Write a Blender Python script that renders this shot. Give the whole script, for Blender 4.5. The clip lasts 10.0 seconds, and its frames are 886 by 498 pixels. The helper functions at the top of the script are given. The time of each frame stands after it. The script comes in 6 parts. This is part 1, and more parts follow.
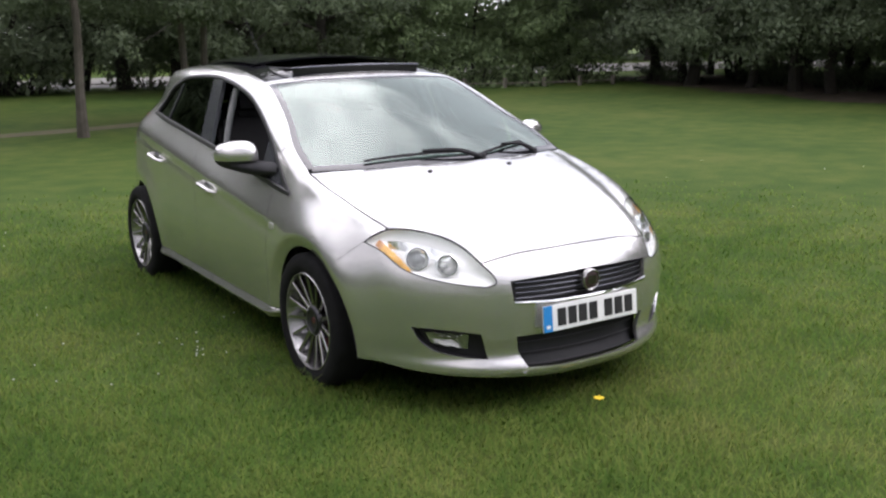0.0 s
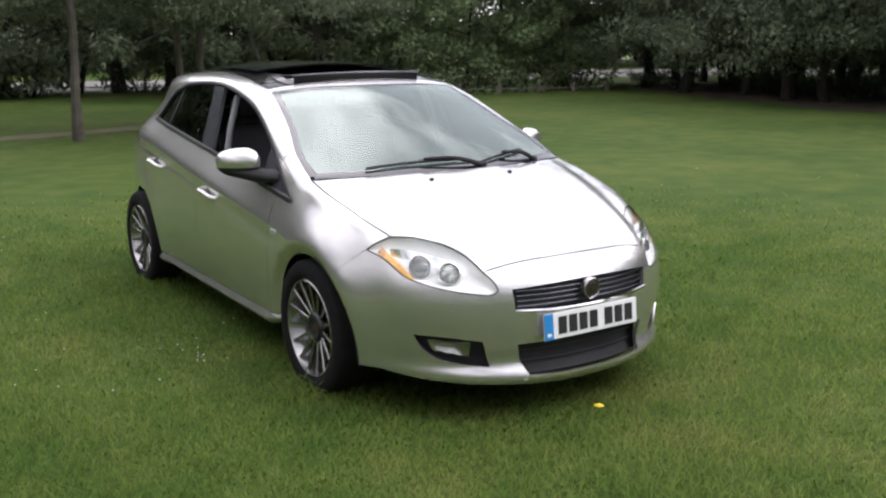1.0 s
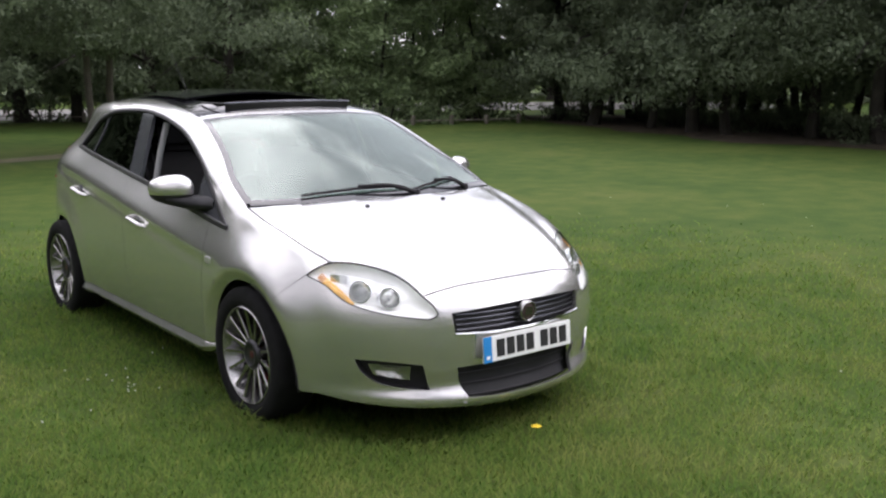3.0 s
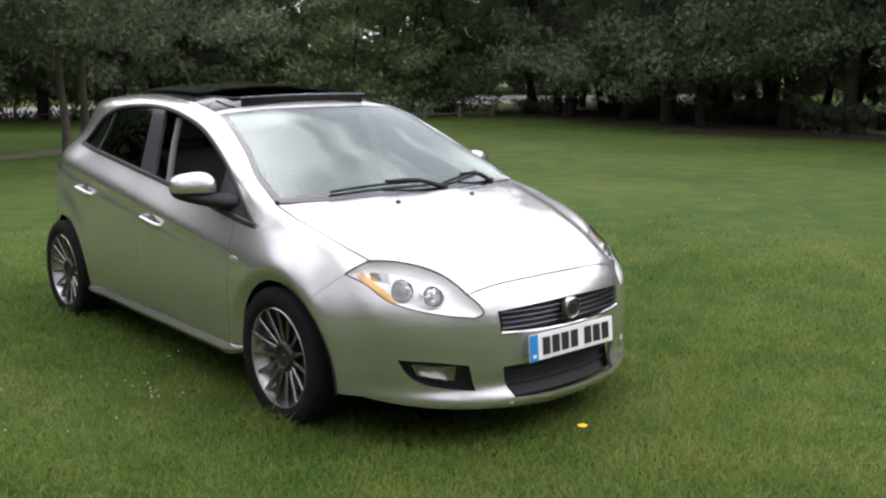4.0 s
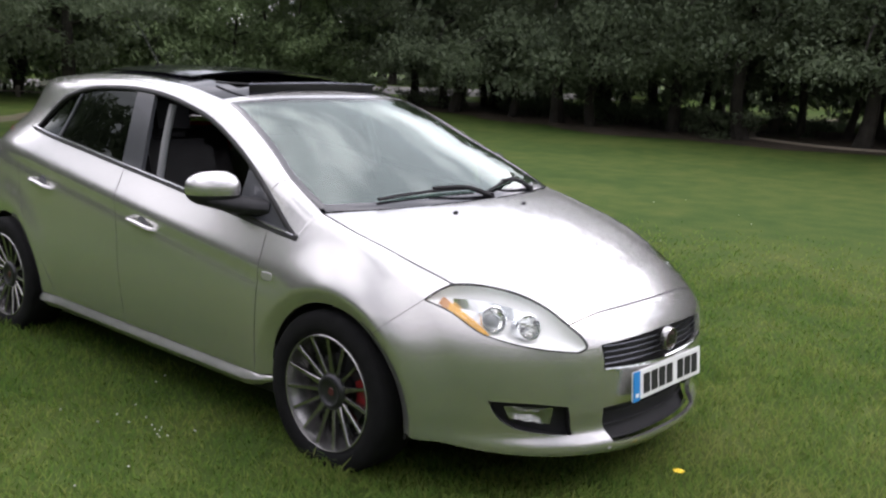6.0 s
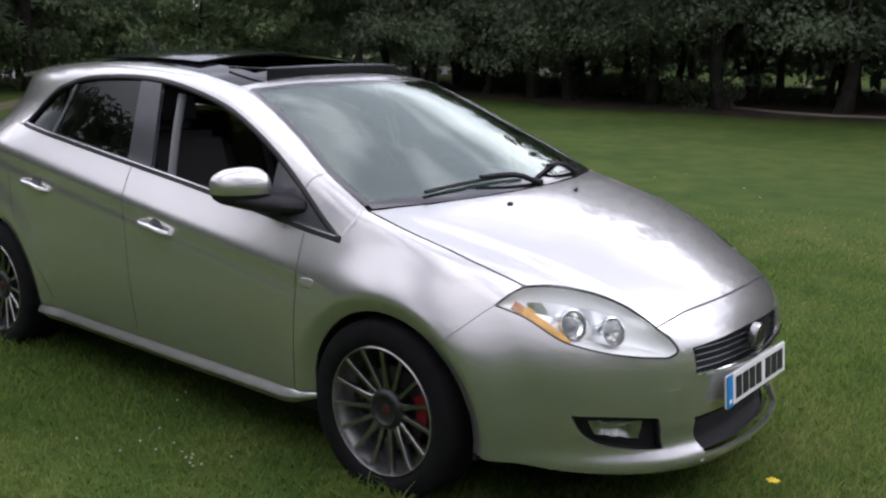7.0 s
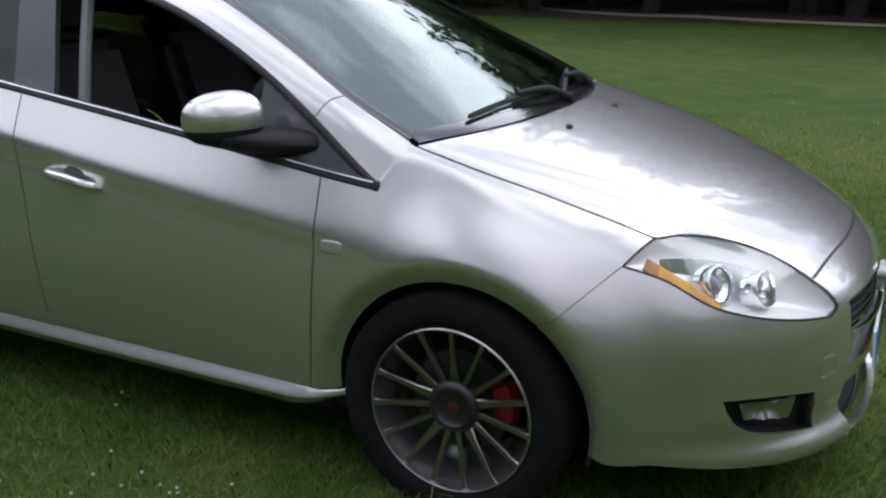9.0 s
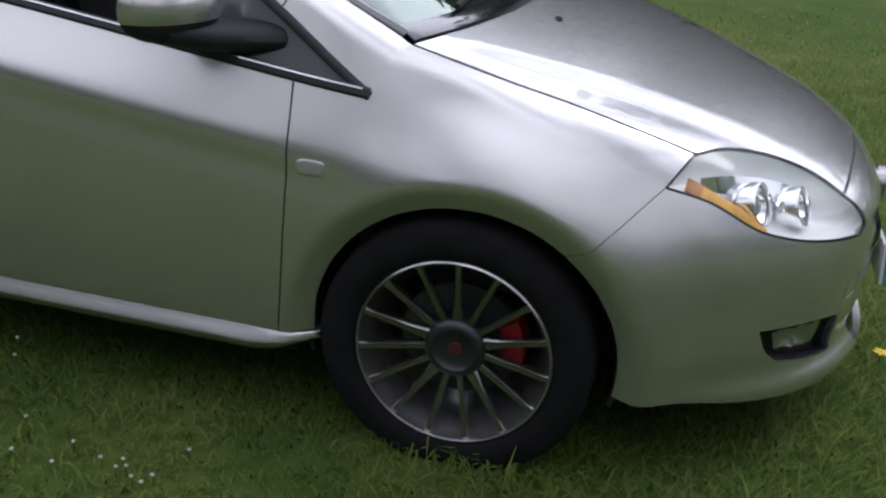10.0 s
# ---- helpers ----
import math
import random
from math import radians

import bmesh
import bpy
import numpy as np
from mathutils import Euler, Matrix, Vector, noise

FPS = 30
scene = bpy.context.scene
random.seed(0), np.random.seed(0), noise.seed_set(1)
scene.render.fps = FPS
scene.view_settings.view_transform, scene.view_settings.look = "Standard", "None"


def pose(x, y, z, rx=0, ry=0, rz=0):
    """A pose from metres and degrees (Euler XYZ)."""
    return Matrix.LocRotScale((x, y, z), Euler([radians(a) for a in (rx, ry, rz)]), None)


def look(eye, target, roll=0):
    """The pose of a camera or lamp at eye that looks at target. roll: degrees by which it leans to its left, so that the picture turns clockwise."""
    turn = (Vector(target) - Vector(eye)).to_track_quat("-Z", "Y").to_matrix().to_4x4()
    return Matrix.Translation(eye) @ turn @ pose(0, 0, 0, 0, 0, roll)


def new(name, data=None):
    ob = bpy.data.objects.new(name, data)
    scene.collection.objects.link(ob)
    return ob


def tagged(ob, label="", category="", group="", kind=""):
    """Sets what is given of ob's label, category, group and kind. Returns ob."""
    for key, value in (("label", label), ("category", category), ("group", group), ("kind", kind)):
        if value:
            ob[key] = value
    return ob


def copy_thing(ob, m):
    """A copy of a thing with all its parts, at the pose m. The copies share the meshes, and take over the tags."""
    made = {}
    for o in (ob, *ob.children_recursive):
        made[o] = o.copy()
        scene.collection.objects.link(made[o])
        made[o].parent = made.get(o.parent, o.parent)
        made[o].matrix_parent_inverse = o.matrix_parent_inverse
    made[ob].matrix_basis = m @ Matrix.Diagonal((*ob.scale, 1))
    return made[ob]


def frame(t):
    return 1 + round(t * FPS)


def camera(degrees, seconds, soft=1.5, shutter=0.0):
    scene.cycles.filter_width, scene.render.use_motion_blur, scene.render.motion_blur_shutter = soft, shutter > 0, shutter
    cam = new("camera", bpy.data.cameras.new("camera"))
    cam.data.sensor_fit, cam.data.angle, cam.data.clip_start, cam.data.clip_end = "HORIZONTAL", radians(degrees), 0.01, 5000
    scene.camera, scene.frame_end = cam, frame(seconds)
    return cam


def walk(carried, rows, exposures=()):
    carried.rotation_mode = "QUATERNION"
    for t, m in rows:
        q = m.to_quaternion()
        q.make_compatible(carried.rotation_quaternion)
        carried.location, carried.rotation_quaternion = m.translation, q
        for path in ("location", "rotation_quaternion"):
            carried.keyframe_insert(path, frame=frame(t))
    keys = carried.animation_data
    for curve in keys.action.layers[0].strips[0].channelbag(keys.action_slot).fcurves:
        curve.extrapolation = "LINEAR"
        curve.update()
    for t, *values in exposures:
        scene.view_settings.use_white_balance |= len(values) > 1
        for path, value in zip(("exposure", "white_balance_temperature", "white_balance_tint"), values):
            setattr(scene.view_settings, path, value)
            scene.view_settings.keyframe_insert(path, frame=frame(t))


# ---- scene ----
cam = camera(48.4, 10.0, soft=2.3)
PATH = [
    (0, (-2.694, -3.999, 1.592), (-1.636, -2.356, 1.167), -0.9),
    (0.5, (-2.716, -4.009, 1.606), (-1.634, -2.378, 1.192), -1.1),
    (1, (-2.742, -3.999, 1.613), (-1.67, -2.363, 1.197), -0.5),
    (1.5, (-2.779, -4.012, 1.598), (-1.678, -2.388, 1.209), -0.5),
    (2, (-2.745, -4.059, 1.595), (-1.593, -2.465, 1.232), 0.3),
    (3.3, (-2.971, -3.912, 1.599), (-1.734, -2.383, 1.235), -0.1),
    (3.5, (-3.028, -3.853, 1.596), (-1.788, -2.331, 1.214), -0.1),
    (4, (-3.049, -3.679, 1.585), (-1.769, -2.186, 1.22), -0.3),
    (4.5, (-3.005, -3.377, 1.596), (-1.696, -1.901, 1.264), -0.3),
    (5, (-3.056, -3.173, 1.565), (-1.719, -1.732, 1.193), 2.6),
    (5.5, (-3.228, -2.868, 1.562), (-1.779, -1.536, 1.206), 3.6),
    (5.7, (-3.3, -2.789, 1.568), (-1.833, -1.479, 1.209), 3.4),
    (6.8, (-3.21, -2.209, 1.593), (-1.68, -0.995, 1.162), 0.3),
    (7, (-3.199, -2.138, 1.562), (-1.674, -0.915, 1.142), 0.8),
    (7.5, (-3.253, -1.822, 1.531), (-1.645, -0.71, 1.11), 2.8),
    (8, (-3.308, -1.469, 1.52), (-1.631, -0.531, 0.964), 2.9),
    (8.5, (-3.138, -1.177, 1.468), (-1.45, -0.272, 0.891), 1.0),
    (9, (-2.944, -0.977, 1.466), (-1.222, -0.15, 0.873), 0.8),
    (9.5, (-2.85, -0.726, 1.435), (-1.116, -0.082, 0.674), 3.9),
    (10, (-2.741, -0.411, 1.428), (-0.964, 0.012, 0.614), 3.8),
]
EXPOSURES = [(0.0, 0.0, 6250, 23), (5.7, 0.0, 6250, 23), (6.8, -0.44, 6050, 24), (8.5, -0.55, 5880, 22), (10.0, -0.64, 5800, 22)]
walk(cam, [(t, look(eye, target, roll)) for t, eye, target, roll in PATH], EXPOSURES)

# ---- light ----
SUN_EL, SUN_AZ = radians(48), radians(132)
sun_data = bpy.data.lights.new("sun", "SUN")
sun_data.energy, sun_data.angle, sun_data.color = 1.3, radians(24), (1.0, 0.97, 0.92)
sun = new("sun", sun_data)
sun_way = Vector((math.sin(SUN_AZ) * math.cos(SUN_EL), math.cos(SUN_AZ) * math.cos(SUN_EL), math.sin(SUN_EL)))
sun.matrix_world = look(sun_way * 60, (0, 0, 0))

world = bpy.data.worlds.new("sky")
scene.world = world
world.use_nodes = True
wn, wl = world.node_tree.nodes, world.node_tree.links
wn.clear()
w_out, w_bg = wn.new("ShaderNodeOutputWorld"), wn.new("ShaderNodeBackground")
w_sky = wn.new("ShaderNodeTexSky")
w_sky.sky_type, w_sky.sun_disc = "NISHITA", False
w_sky.sun_elevation, w_sky.sun_rotation = SUN_EL, SUN_AZ
w_co, w_map = wn.new("ShaderNodeTexCoord"), wn.new("ShaderNodeMapping")
w_map.inputs["Scale"].default_value = (1.0, 1.0, 2.2)
w_noise = wn.new("ShaderNodeTexNoise")
w_noise.inputs["Scale"].default_value, w_noise.inputs["Detail"].default_value = 2.4, 3.0
w_noise.inputs["Roughness"].default_value, w_noise.inputs["Distortion"].default_value = 0.5, 0.0
w_ramp = wn.new("ShaderNodeValToRGB")
w_ramp.color_ramp.elements[0].position, w_ramp.color_ramp.elements[0].color = 0.41, (3.4, 3.55, 3.5, 1)
w_ramp.color_ramp.elements[1].position, w_ramp.color_ramp.elements[1].color = 0.61, (10.8, 10.8, 10.4, 1)
w_mix = wn.new("ShaderNodeMix")
w_mix.data_type = "RGBA"
w_mix.inputs[0].default_value = 0.90
wl.new(w_co.outputs["Generated"], w_map.inputs["Vector"])
wl.new(w_map.outputs[0], w_noise.inputs["Vector"])
wl.new(w_noise.outputs[0], w_ramp.inputs[0])
wl.new(w_sky.outputs[0], w_mix.inputs[6])
wl.new(w_ramp.outputs[0], w_mix.inputs[7])
# the cloud cover is brighter towards the veiled sun
w_dot, w_glow, w_mul = wn.new("ShaderNodeVectorMath"), wn.new("ShaderNodeMapRange"), wn.new("ShaderNodeVectorMath")
w_dot.operation, w_mul.operation = "DOT_PRODUCT", "SCALE"
w_dot.inputs[1].default_value = (sun_way + Vector((0.2, 0.8, 0.4))).normalized()
w_glow.interpolation_type = "SMOOTHSTEP"
for k, value in zip(("From Min", "From Max", "To Min", "To Max"), (-0.35, 1.0, 0.44, 1.88)):
    w_glow.inputs[k].default_value = value
wl.new(w_co.outputs["Generated"], w_dot.inputs[0])
wl.new(w_dot.outputs["Value"], w_glow.inputs["Value"])
wl.new(w_mix.outputs[2], w_mul.inputs[0])
wl.new(w_glow.outputs[0], w_mul.inputs["Scale"])
wl.new(w_mul.outputs[0], w_bg.inputs["Color"])
w_bg.inputs["Strength"].default_value = 0.235
wl.new(w_bg.outputs[0], w_out.inputs["Surface"])


# ---- materials ----
def material(name, colour, rough=0.5, metal=0.0, vary=0.0, scale=8.0, bump=0.0, bump_scale=60.0, coat=0.0,
             transmission=0.0, ior=1.45, emit=None, colour2=None, random_object=0.0, random_island=0.0, sheen=0.0, trans=0.0):
    m = bpy.data.materials.new(name)
    m.use_nodes = True
    n, l = m.node_tree.nodes, m.node_tree.links
    b = n["Principled BSDF"]
    b.inputs["Roughness"].default_value, b.inputs["Metallic"].default_value = rough, metal
    b.inputs["Coat Weight"].default_value, b.inputs["Coat Roughness"].default_value = coat, 0.04
    b.inputs["Transmission Weight"].default_value, b.inputs["IOR"].default_value = transmission, ior
    b.inputs["Base Color"].default_value = (*colour, 1)
    co = n.new("ShaderNodeTexCoord")
    if vary or colour2:
        tex, tex2 = n.new("ShaderNodeTexNoise"), n.new("ShaderNodeTexNoise")
        tex.inputs["Scale"].default_value, tex.inputs["Detail"].default_value = scale, 6.0
        tex2.inputs["Scale"].default_value, tex2.inputs["Detail"].default_value = scale * 9, 3.0
        l.new(co.outputs["Object"], tex.inputs["Vector"]), l.new(co.outputs["Object"], tex2.inputs["Vector"])
        add = n.new("ShaderNodeMath")
        add.operation = "MULTIPLY_ADD"
        add.inputs[1].default_value = 0.35
        l.new(tex2.outputs[0], add.inputs[0]), l.new(tex.outputs[0], add.inputs[2])
        fac = add.outputs[0]
        if random_object or random_island:
            info = n.new("ShaderNodeObjectInfo") if random_object else n.new("ShaderNodeNewGeometry")
            add2 = n.new("ShaderNodeMath")
            add2.operation = "MULTIPLY_ADD"
            add2.inputs[1].default_value = random_object or random_island
            l.new(info.outputs["Random"] if random_object else info.outputs["Random Per Island"], add2.inputs[0])
            l.new(fac, add2.inputs[2])
            fac = add2.outputs[0]
        ramp = n.new("ShaderNodeValToRGB")
        lo = tuple(c * (1 - vary) for c in colour)
        hi = colour2 or tuple(min(1, c * (1 + vary)) for c in colour)
        extra = random_object or random_island
        ramp.color_ramp.elements[0].position, ramp.color_ramp.elements[0].color = 0.42, (*lo, 1)
        ramp.color_ramp.elements[1].position, ramp.color_ramp.elements[1].color = 0.92 + extra * 0.8, (*hi, 1)
        l.new(fac, ramp.inputs[0]), l.new(ramp.outputs[0], b.inputs["Base Color"])
    if bump:
        bt, bn = n.new("ShaderNodeTexNoise"), n.new("ShaderNodeBump")
        bt.inputs["Scale"].default_value, bt.inputs["Detail"].default_value = bump_scale, 5.0
        bn.inputs["Strength"].default_value, bn.inputs["Distance"].default_value = bump, 0.02
        l.new(co.outputs["Object"], bt.inputs["Vector"])
        l.new(bt.outputs[0], bn.inputs["Height"]), l.new(bn.outputs[0], b.inputs["Normal"])
    if trans:
        tr, mx = n.new("ShaderNodeBsdfTranslucent"), n.new("ShaderNodeMixShader")
        mx.inputs[0].default_value = trans
        l.new(b.outputs[0], mx.inputs[1]), l.new(tr.outputs[0], mx.inputs[2])
        if vary or colour2:
            l.new(ramp.outputs[0], tr.inputs["Color"])
        else:
            tr.inputs["Color"].default_value = (*colour, 1)
        l.new(mx.outputs[0], n["Material Output"].inputs["Surface"])
    if emit:
        b.inputs["Emission Color"].default_value, b.inputs["Emission Strength"].default_value = (*emit[:3], 1), emit[3]
    return m


M_PAINT = material("silver_paint", (0.575, 0.568, 0.556), 0.27, 0.85, vary=0.03, scale=3.0, coat=1.0, bump=0.010, bump_scale=900.0)
M_BLACK = material("black_plastic", (0.019, 0.019, 0.021), 0.6, vary=0.25, scale=14.0, bump=0.06, bump_scale=400.0)
M_BLACK.node_tree.nodes["Principled BSDF"].inputs["Specular IOR Level"].default_value = 0.3
M_GLOSS = material("gloss_black", (0.012, 0.012, 0.014), 0.08, vary=0.1, coat=0.6)
M_ROOF = material("roof_glass_black", (0.010, 0.010, 0.012), 0.07, vary=0.1)
M_ROOF.node_tree.nodes["Principled BSDF"].inputs["Specular IOR Level"].default_value = 0.2
M_PILLAR = material("pillar_film", (0.055, 0.057, 0.065), 0.22, vary=0.08, coat=0.4)
M_RUBBER = material("tyre_rubber", (0.007, 0.007, 0.0075), 0.85, vary=0.35, scale=20.0, bump=0.15, bump_scale=120.0)
M_RUBBER.node_tree.nodes["Principled BSDF"].inputs["Specular IOR Level"].default_value = 0.2
M_SEAL = material("rubber_seal", (0.014, 0.014, 0.015), 0.45, vary=0.2, scale=20.0)
def thin_glass(name, colour, ior=1.45):
    """A thin clear cover: it lets light straight through and shines more at a glance."""
    m = bpy.data.materials.new(name)
    m.use_nodes = True
    n, l = m.node_tree.nodes, m.node_tree.links
    n.remove(n["Principled BSDF"])
    tr, gl, mx = n.new("ShaderNodeBsdfTransparent"), n.new("ShaderNodeBsdfGlossy"), n.new("ShaderNodeMixShader")
    lw, pw, ma = n.new("ShaderNodeLayerWeight"), n.new("ShaderNodeMath"), n.new("ShaderNodeMath")
    tr.inputs[0].default_value, gl.inputs["Color"].default_value, gl.inputs["Roughness"].default_value, lw.inputs["Blend"].default_value = (*colour, 1), (0.94, 1.0, 0.95, 1), 0.0, 0.5
    base = ((ior - 1) / (ior + 1)) ** 2
    pw.operation, pw.inputs[1].default_value = "POWER", 5.0
    ma.operation, ma.inputs[1].default_value, ma.inputs[2].default_value = "MULTIPLY_ADD", 1 - base, base
    l.new(lw.outputs["Facing"], pw.inputs[0]), l.new(pw.outputs[0], ma.inputs[0]), l.new(ma.outputs[0], mx.inputs[0])
    l.new(tr.outputs[0], mx.inputs[1]), l.new(gl.outputs[0], mx.inputs[2])
    l.new(mx.outputs[0], n["Material Output"].inputs["Surface"])
    return m


M_GLASS = thin_glass("tinted_glass", (0.60, 0.69, 0.65), 2.05)
M_PRIVACY = thin_glass("privacy_glass", (0.045, 0.046, 0.055), 1.5)
M_CLEAR = thin_glass("lamp_lens", (0.98, 0.985, 0.98), 1.32)
M_CHROME = material("chrome", (0.82, 0.83, 0.85), 0.08, 1.0, vary=0.04)
M_RIM = material("alloy_wheel", (0.23, 0.225, 0.22), 0.26, 0.95, vary=0.12, scale=12.0, coat=0.3)
M_FOG = material("fog_reflector", (0.34, 0.34, 0.33), 0.15, 0.85, vary=0.25, scale=40.0)
M_REPEATER = material("repeater_lens", (0.40, 0.40, 0.39), 0.15, 0.4, vary=0.08, scale=60.0, coat=0.8)
M_BADGE = material("badge_face", (0.035, 0.018, 0.02), 0.35, vary=0.2, coat=0.3)
M_LIP = material("rim_lip", (0.36, 0.355, 0.35), 0.24, 0.9, vary=0.15, scale=14.0)
M_RIMDARK = material("wheel_cap", (0.05, 0.05, 0.055), 0.35, 0.7, vary=0.2)
M_REFLECT = material("lamp_reflector", (0.84, 0.84, 0.83), 0.32, 0.25, vary=0.08, bump=0.05, bump_scale=12.0)
M_DISH = material("lamp_dish", (0.84, 0.84, 0.83), 0.10, 0.95, vary=0.05)
M_LENSDARK = material("projector_glass", (0.16, 0.17, 0.18), 0.06, vary=0.1, coat=1.0)
M_AMBER = material("amber_lens", (0.80, 0.42, 0.08), 0.2, vary=0.3, scale=30.0, coat=0.6)
M_BROWN = material("amber_block", (0.48, 0.22, 0.08), 0.2, vary=0.25, scale=30.0, coat=0.6)
M_RED = material("red_caliper", (0.24, 0.008, 0.012), 0.45, vary=0.15)
M_TAIL = material("red_lens", (0.40, 0.008, 0.012), 0.12, vary=0.1, coat=0.6)
M_WHITE = material("plate_white", (0.78, 0.79, 0.78), 0.35, vary=0.04)
M_BLUE = material("plate_blue", (0.02, 0.22, 0.55), 0.35, vary=0.06)
M_INK = material("plate_ink", (0.02, 0.02, 0.022), 0.5, vary=0.1)
M_FABRIC = material("seat_fabric", (0.007, 0.007, 0.008), 0.9, vary=0.25, scale=18.0, bump=0.2, bump_scale=220.0)
M_TRIM = material("grey_trim", (0.24, 0.24, 0.25), 0.6, vary=0.1, scale=10.0)
M_EMBLEM = material("cap_emblem_red", (0.075, 0.020, 0.022), 0.4, 0.2, vary=0.3, scale=60.0)
M_STEEL = material("brake_steel", (0.07, 0.07, 0.075), 0.5, 0.9, vary=0.2, scale=30.0)
M_BARK = material("bark", (0.034, 0.030, 0.025), 0.9, vary=0.45, scale=5.0, bump=0.8, bump_scale=30.0)
M_BARKPALE = material("grey_bark", (0.085, 0.075, 0.062), 0.9, vary=0.35, scale=5.0, bump=0.8, bump_scale=30.0)
M_LEAF = material("leaf_dark", (0.085, 0.116, 0.072), 0.8, vary=0.3, scale=0.7, colour2=(0.170, 0.215, 0.128), random_island=0.35, trans=0.45)
M_LEAF2 = material("leaf_light", (0.115, 0.170, 0.075), 0.8, vary=0.3, scale=0.7, colour2=(0.22, 0.30, 0.14), random_island=0.35, trans=0.35)


def grass_material(name, gain, trans):
    """Lawn colours at three scales: wide tone patches, tufts and fine blades."""
    m = bpy.data.materials.new(name)
    m.use_nodes = True
    n, l = m.node_tree.nodes, m.node_tree.links
    b = n["Principled BSDF"]
    b.inputs["Roughness"].default_value, b.inputs["Specular IOR Level"].default_value = 0.9, 0.15
    co = n.new("ShaderNodeTexCoord")
    total = None
    for scale, weight, detail in ((0.33, 0.34, 3.0), (2.6, 0.31, 4.0), (38.0, 0.26, 4.0)):
        tex, mul = n.new("ShaderNodeTexNoise"), n.new("ShaderNodeMath")
        tex.inputs["Scale"].default_value, tex.inputs["Detail"].default_value = scale, detail
        mul.operation = "MULTIPLY_ADD"
        mul.inputs[1].default_value = weight
        l.new(co.outputs["Object"], tex.inputs["Vector"]), l.new(tex.outputs[0], mul.inputs[0])
        if total is None:
            mul.inputs[2].default_value = 0.065
        else:
            l.new(total, mul.inputs[2])
        total = mul.outputs[0]
    if trans:
        # each blade has its own tone
        geo, mul = n.new("ShaderNodeNewGeometry"), n.new("ShaderNodeMath")
        mul.operation, mul.inputs[1].default_value = "MULTIPLY_ADD", 0.18
        sub_ = n.new("ShaderNodeMath")
        sub_.operation, sub_.inputs[1].default_value = "SUBTRACT", 0.09
        l.new(geo.outputs["Random Per Island"], mul.inputs[0]), l.new(total, sub_.inputs[0]), l.new(sub_.outputs[0], mul.inputs[2])
        total = mul.outputs[0]
    ramp = n.new("ShaderNodeValToRGB")
    cr = ramp.color_ramp
    tones = ((0.36, (0.027, 0.059, 0.0098)), (0.47, (0.045, 0.083, 0.0145)), (0.56, (0.070, 0.103, 0.020)), (0.68, (0.104, 0.120, 0.033)))
    while len(cr.elements) < len(tones):
        cr.elements.new(0.5)
    for e, (at, c) in zip(cr.elements, tones):
        e.position, e.color = at, (*[v * gain for v in c], 1)
    l.new(total, ramp.inputs[0]), l.new(ramp.outputs[0], b.inputs["Base Color"])
    if trans:
        tr, mx = n.new("ShaderNodeBsdfTranslucent"), n.new("ShaderNodeMixShader")
        mx.inputs[0].default_value = trans
        l.new(ramp.outputs[0], tr.inputs["Color"])
        l.new(b.outputs[0], mx.inputs[1]), l.new(tr.outputs[0], mx.inputs[2])
        l.new(mx.outputs[0], n["Material Output"].inputs["Surface"])
    return m


M_LAWN = grass_material("lawn", 0.88, 0.0)
M_BLADE = grass_material("grass_blade", 1.9, 0.5)
M_PATH = material("dirt_path", (0.105, 0.095, 0.055), 0.95, vary=0.3, scale=2.0, bump=0.4, bump_scale=30.0)
M_WOODPOST = material("weathered_post", (0.20, 0.18, 0.15), 0.85, vary=0.3, scale=6.0, bump=0.3)
M_PETAL = material("petal_yellow", (0.75, 0.55, 0.03), 0.6, vary=0.1)
M_DAISY = material("petal_white", (0.60, 0.61, 0.57), 0.6, vary=0.05)
M_SAND = material("pale_path", (0.36, 0.31, 0.24), 0.9, vary=0.2, scale=1.5, bump=0.3, bump_scale=30.0)
M_TARMAC = material("tarmac", (0.17, 0.165, 0.155), 0.9, vary=0.15, scale=1.5, bump=0.2)
M_SOIL = material("leaf_litter", (0.040, 0.031, 0.021), 0.95, vary=0.4, scale=2.5, colour2=(0.075, 0.055, 0.036), bump=0.7, bump_scale=30.0)
M_BAR = material("dark_bright_bar", (0.10, 0.105, 0.12), 0.25, 0.8, vary=0.1)


# ---- mesh helpers ----
def put_mesh(name, verts, faces, mat, parent=None, label="", smooth=True, sharp=35, recalc=False):
    me = bpy.data.meshes.new(name)
    me.from_pydata([tuple(map(float, v)) for v in verts], [], [tuple(int(i) for i in f) for f in faces])
    if recalc:
        bm = bmesh.new()
        bm.from_mesh(me)
        bmesh.ops.remove_doubles(bm, verts=bm.verts, dist=1e-5)
        bmesh.ops.recalc_face_normals(bm, faces=bm.faces)
        bm.to_mesh(me)
        bm.free()
    if smooth:
        me.polygons.foreach_set("use_smooth", [True] * len(me.polygons))
        me.set_sharp_from_angle(angle=radians(sharp))
    me.materials.append(mat)
    ob = new(name, me)
    if parent:
        ob.parent = parent
    if label:
        ob["label"] = label
    return ob


def part(name, bm, mat, parent, label="", smooth=True, sharp=35):
    """Links a bmesh as one mesh object under a thing or a part."""
    bmesh.ops.recalc_face_normals(bm, faces=bm.faces)
    me = bpy.data.meshes.new(name)
    bm.to_mesh(me)
    bm.free()
    if smooth:
        me.polygons.foreach_set("use_smooth", [True] * len(me.polygons))
        me.set_sharp_from_angle(angle=radians(sharp))
    me.materials.append(mat)
    ob = new(name, me)
    ob.parent = parent
    if label:
        ob["label"] = label
    return ob


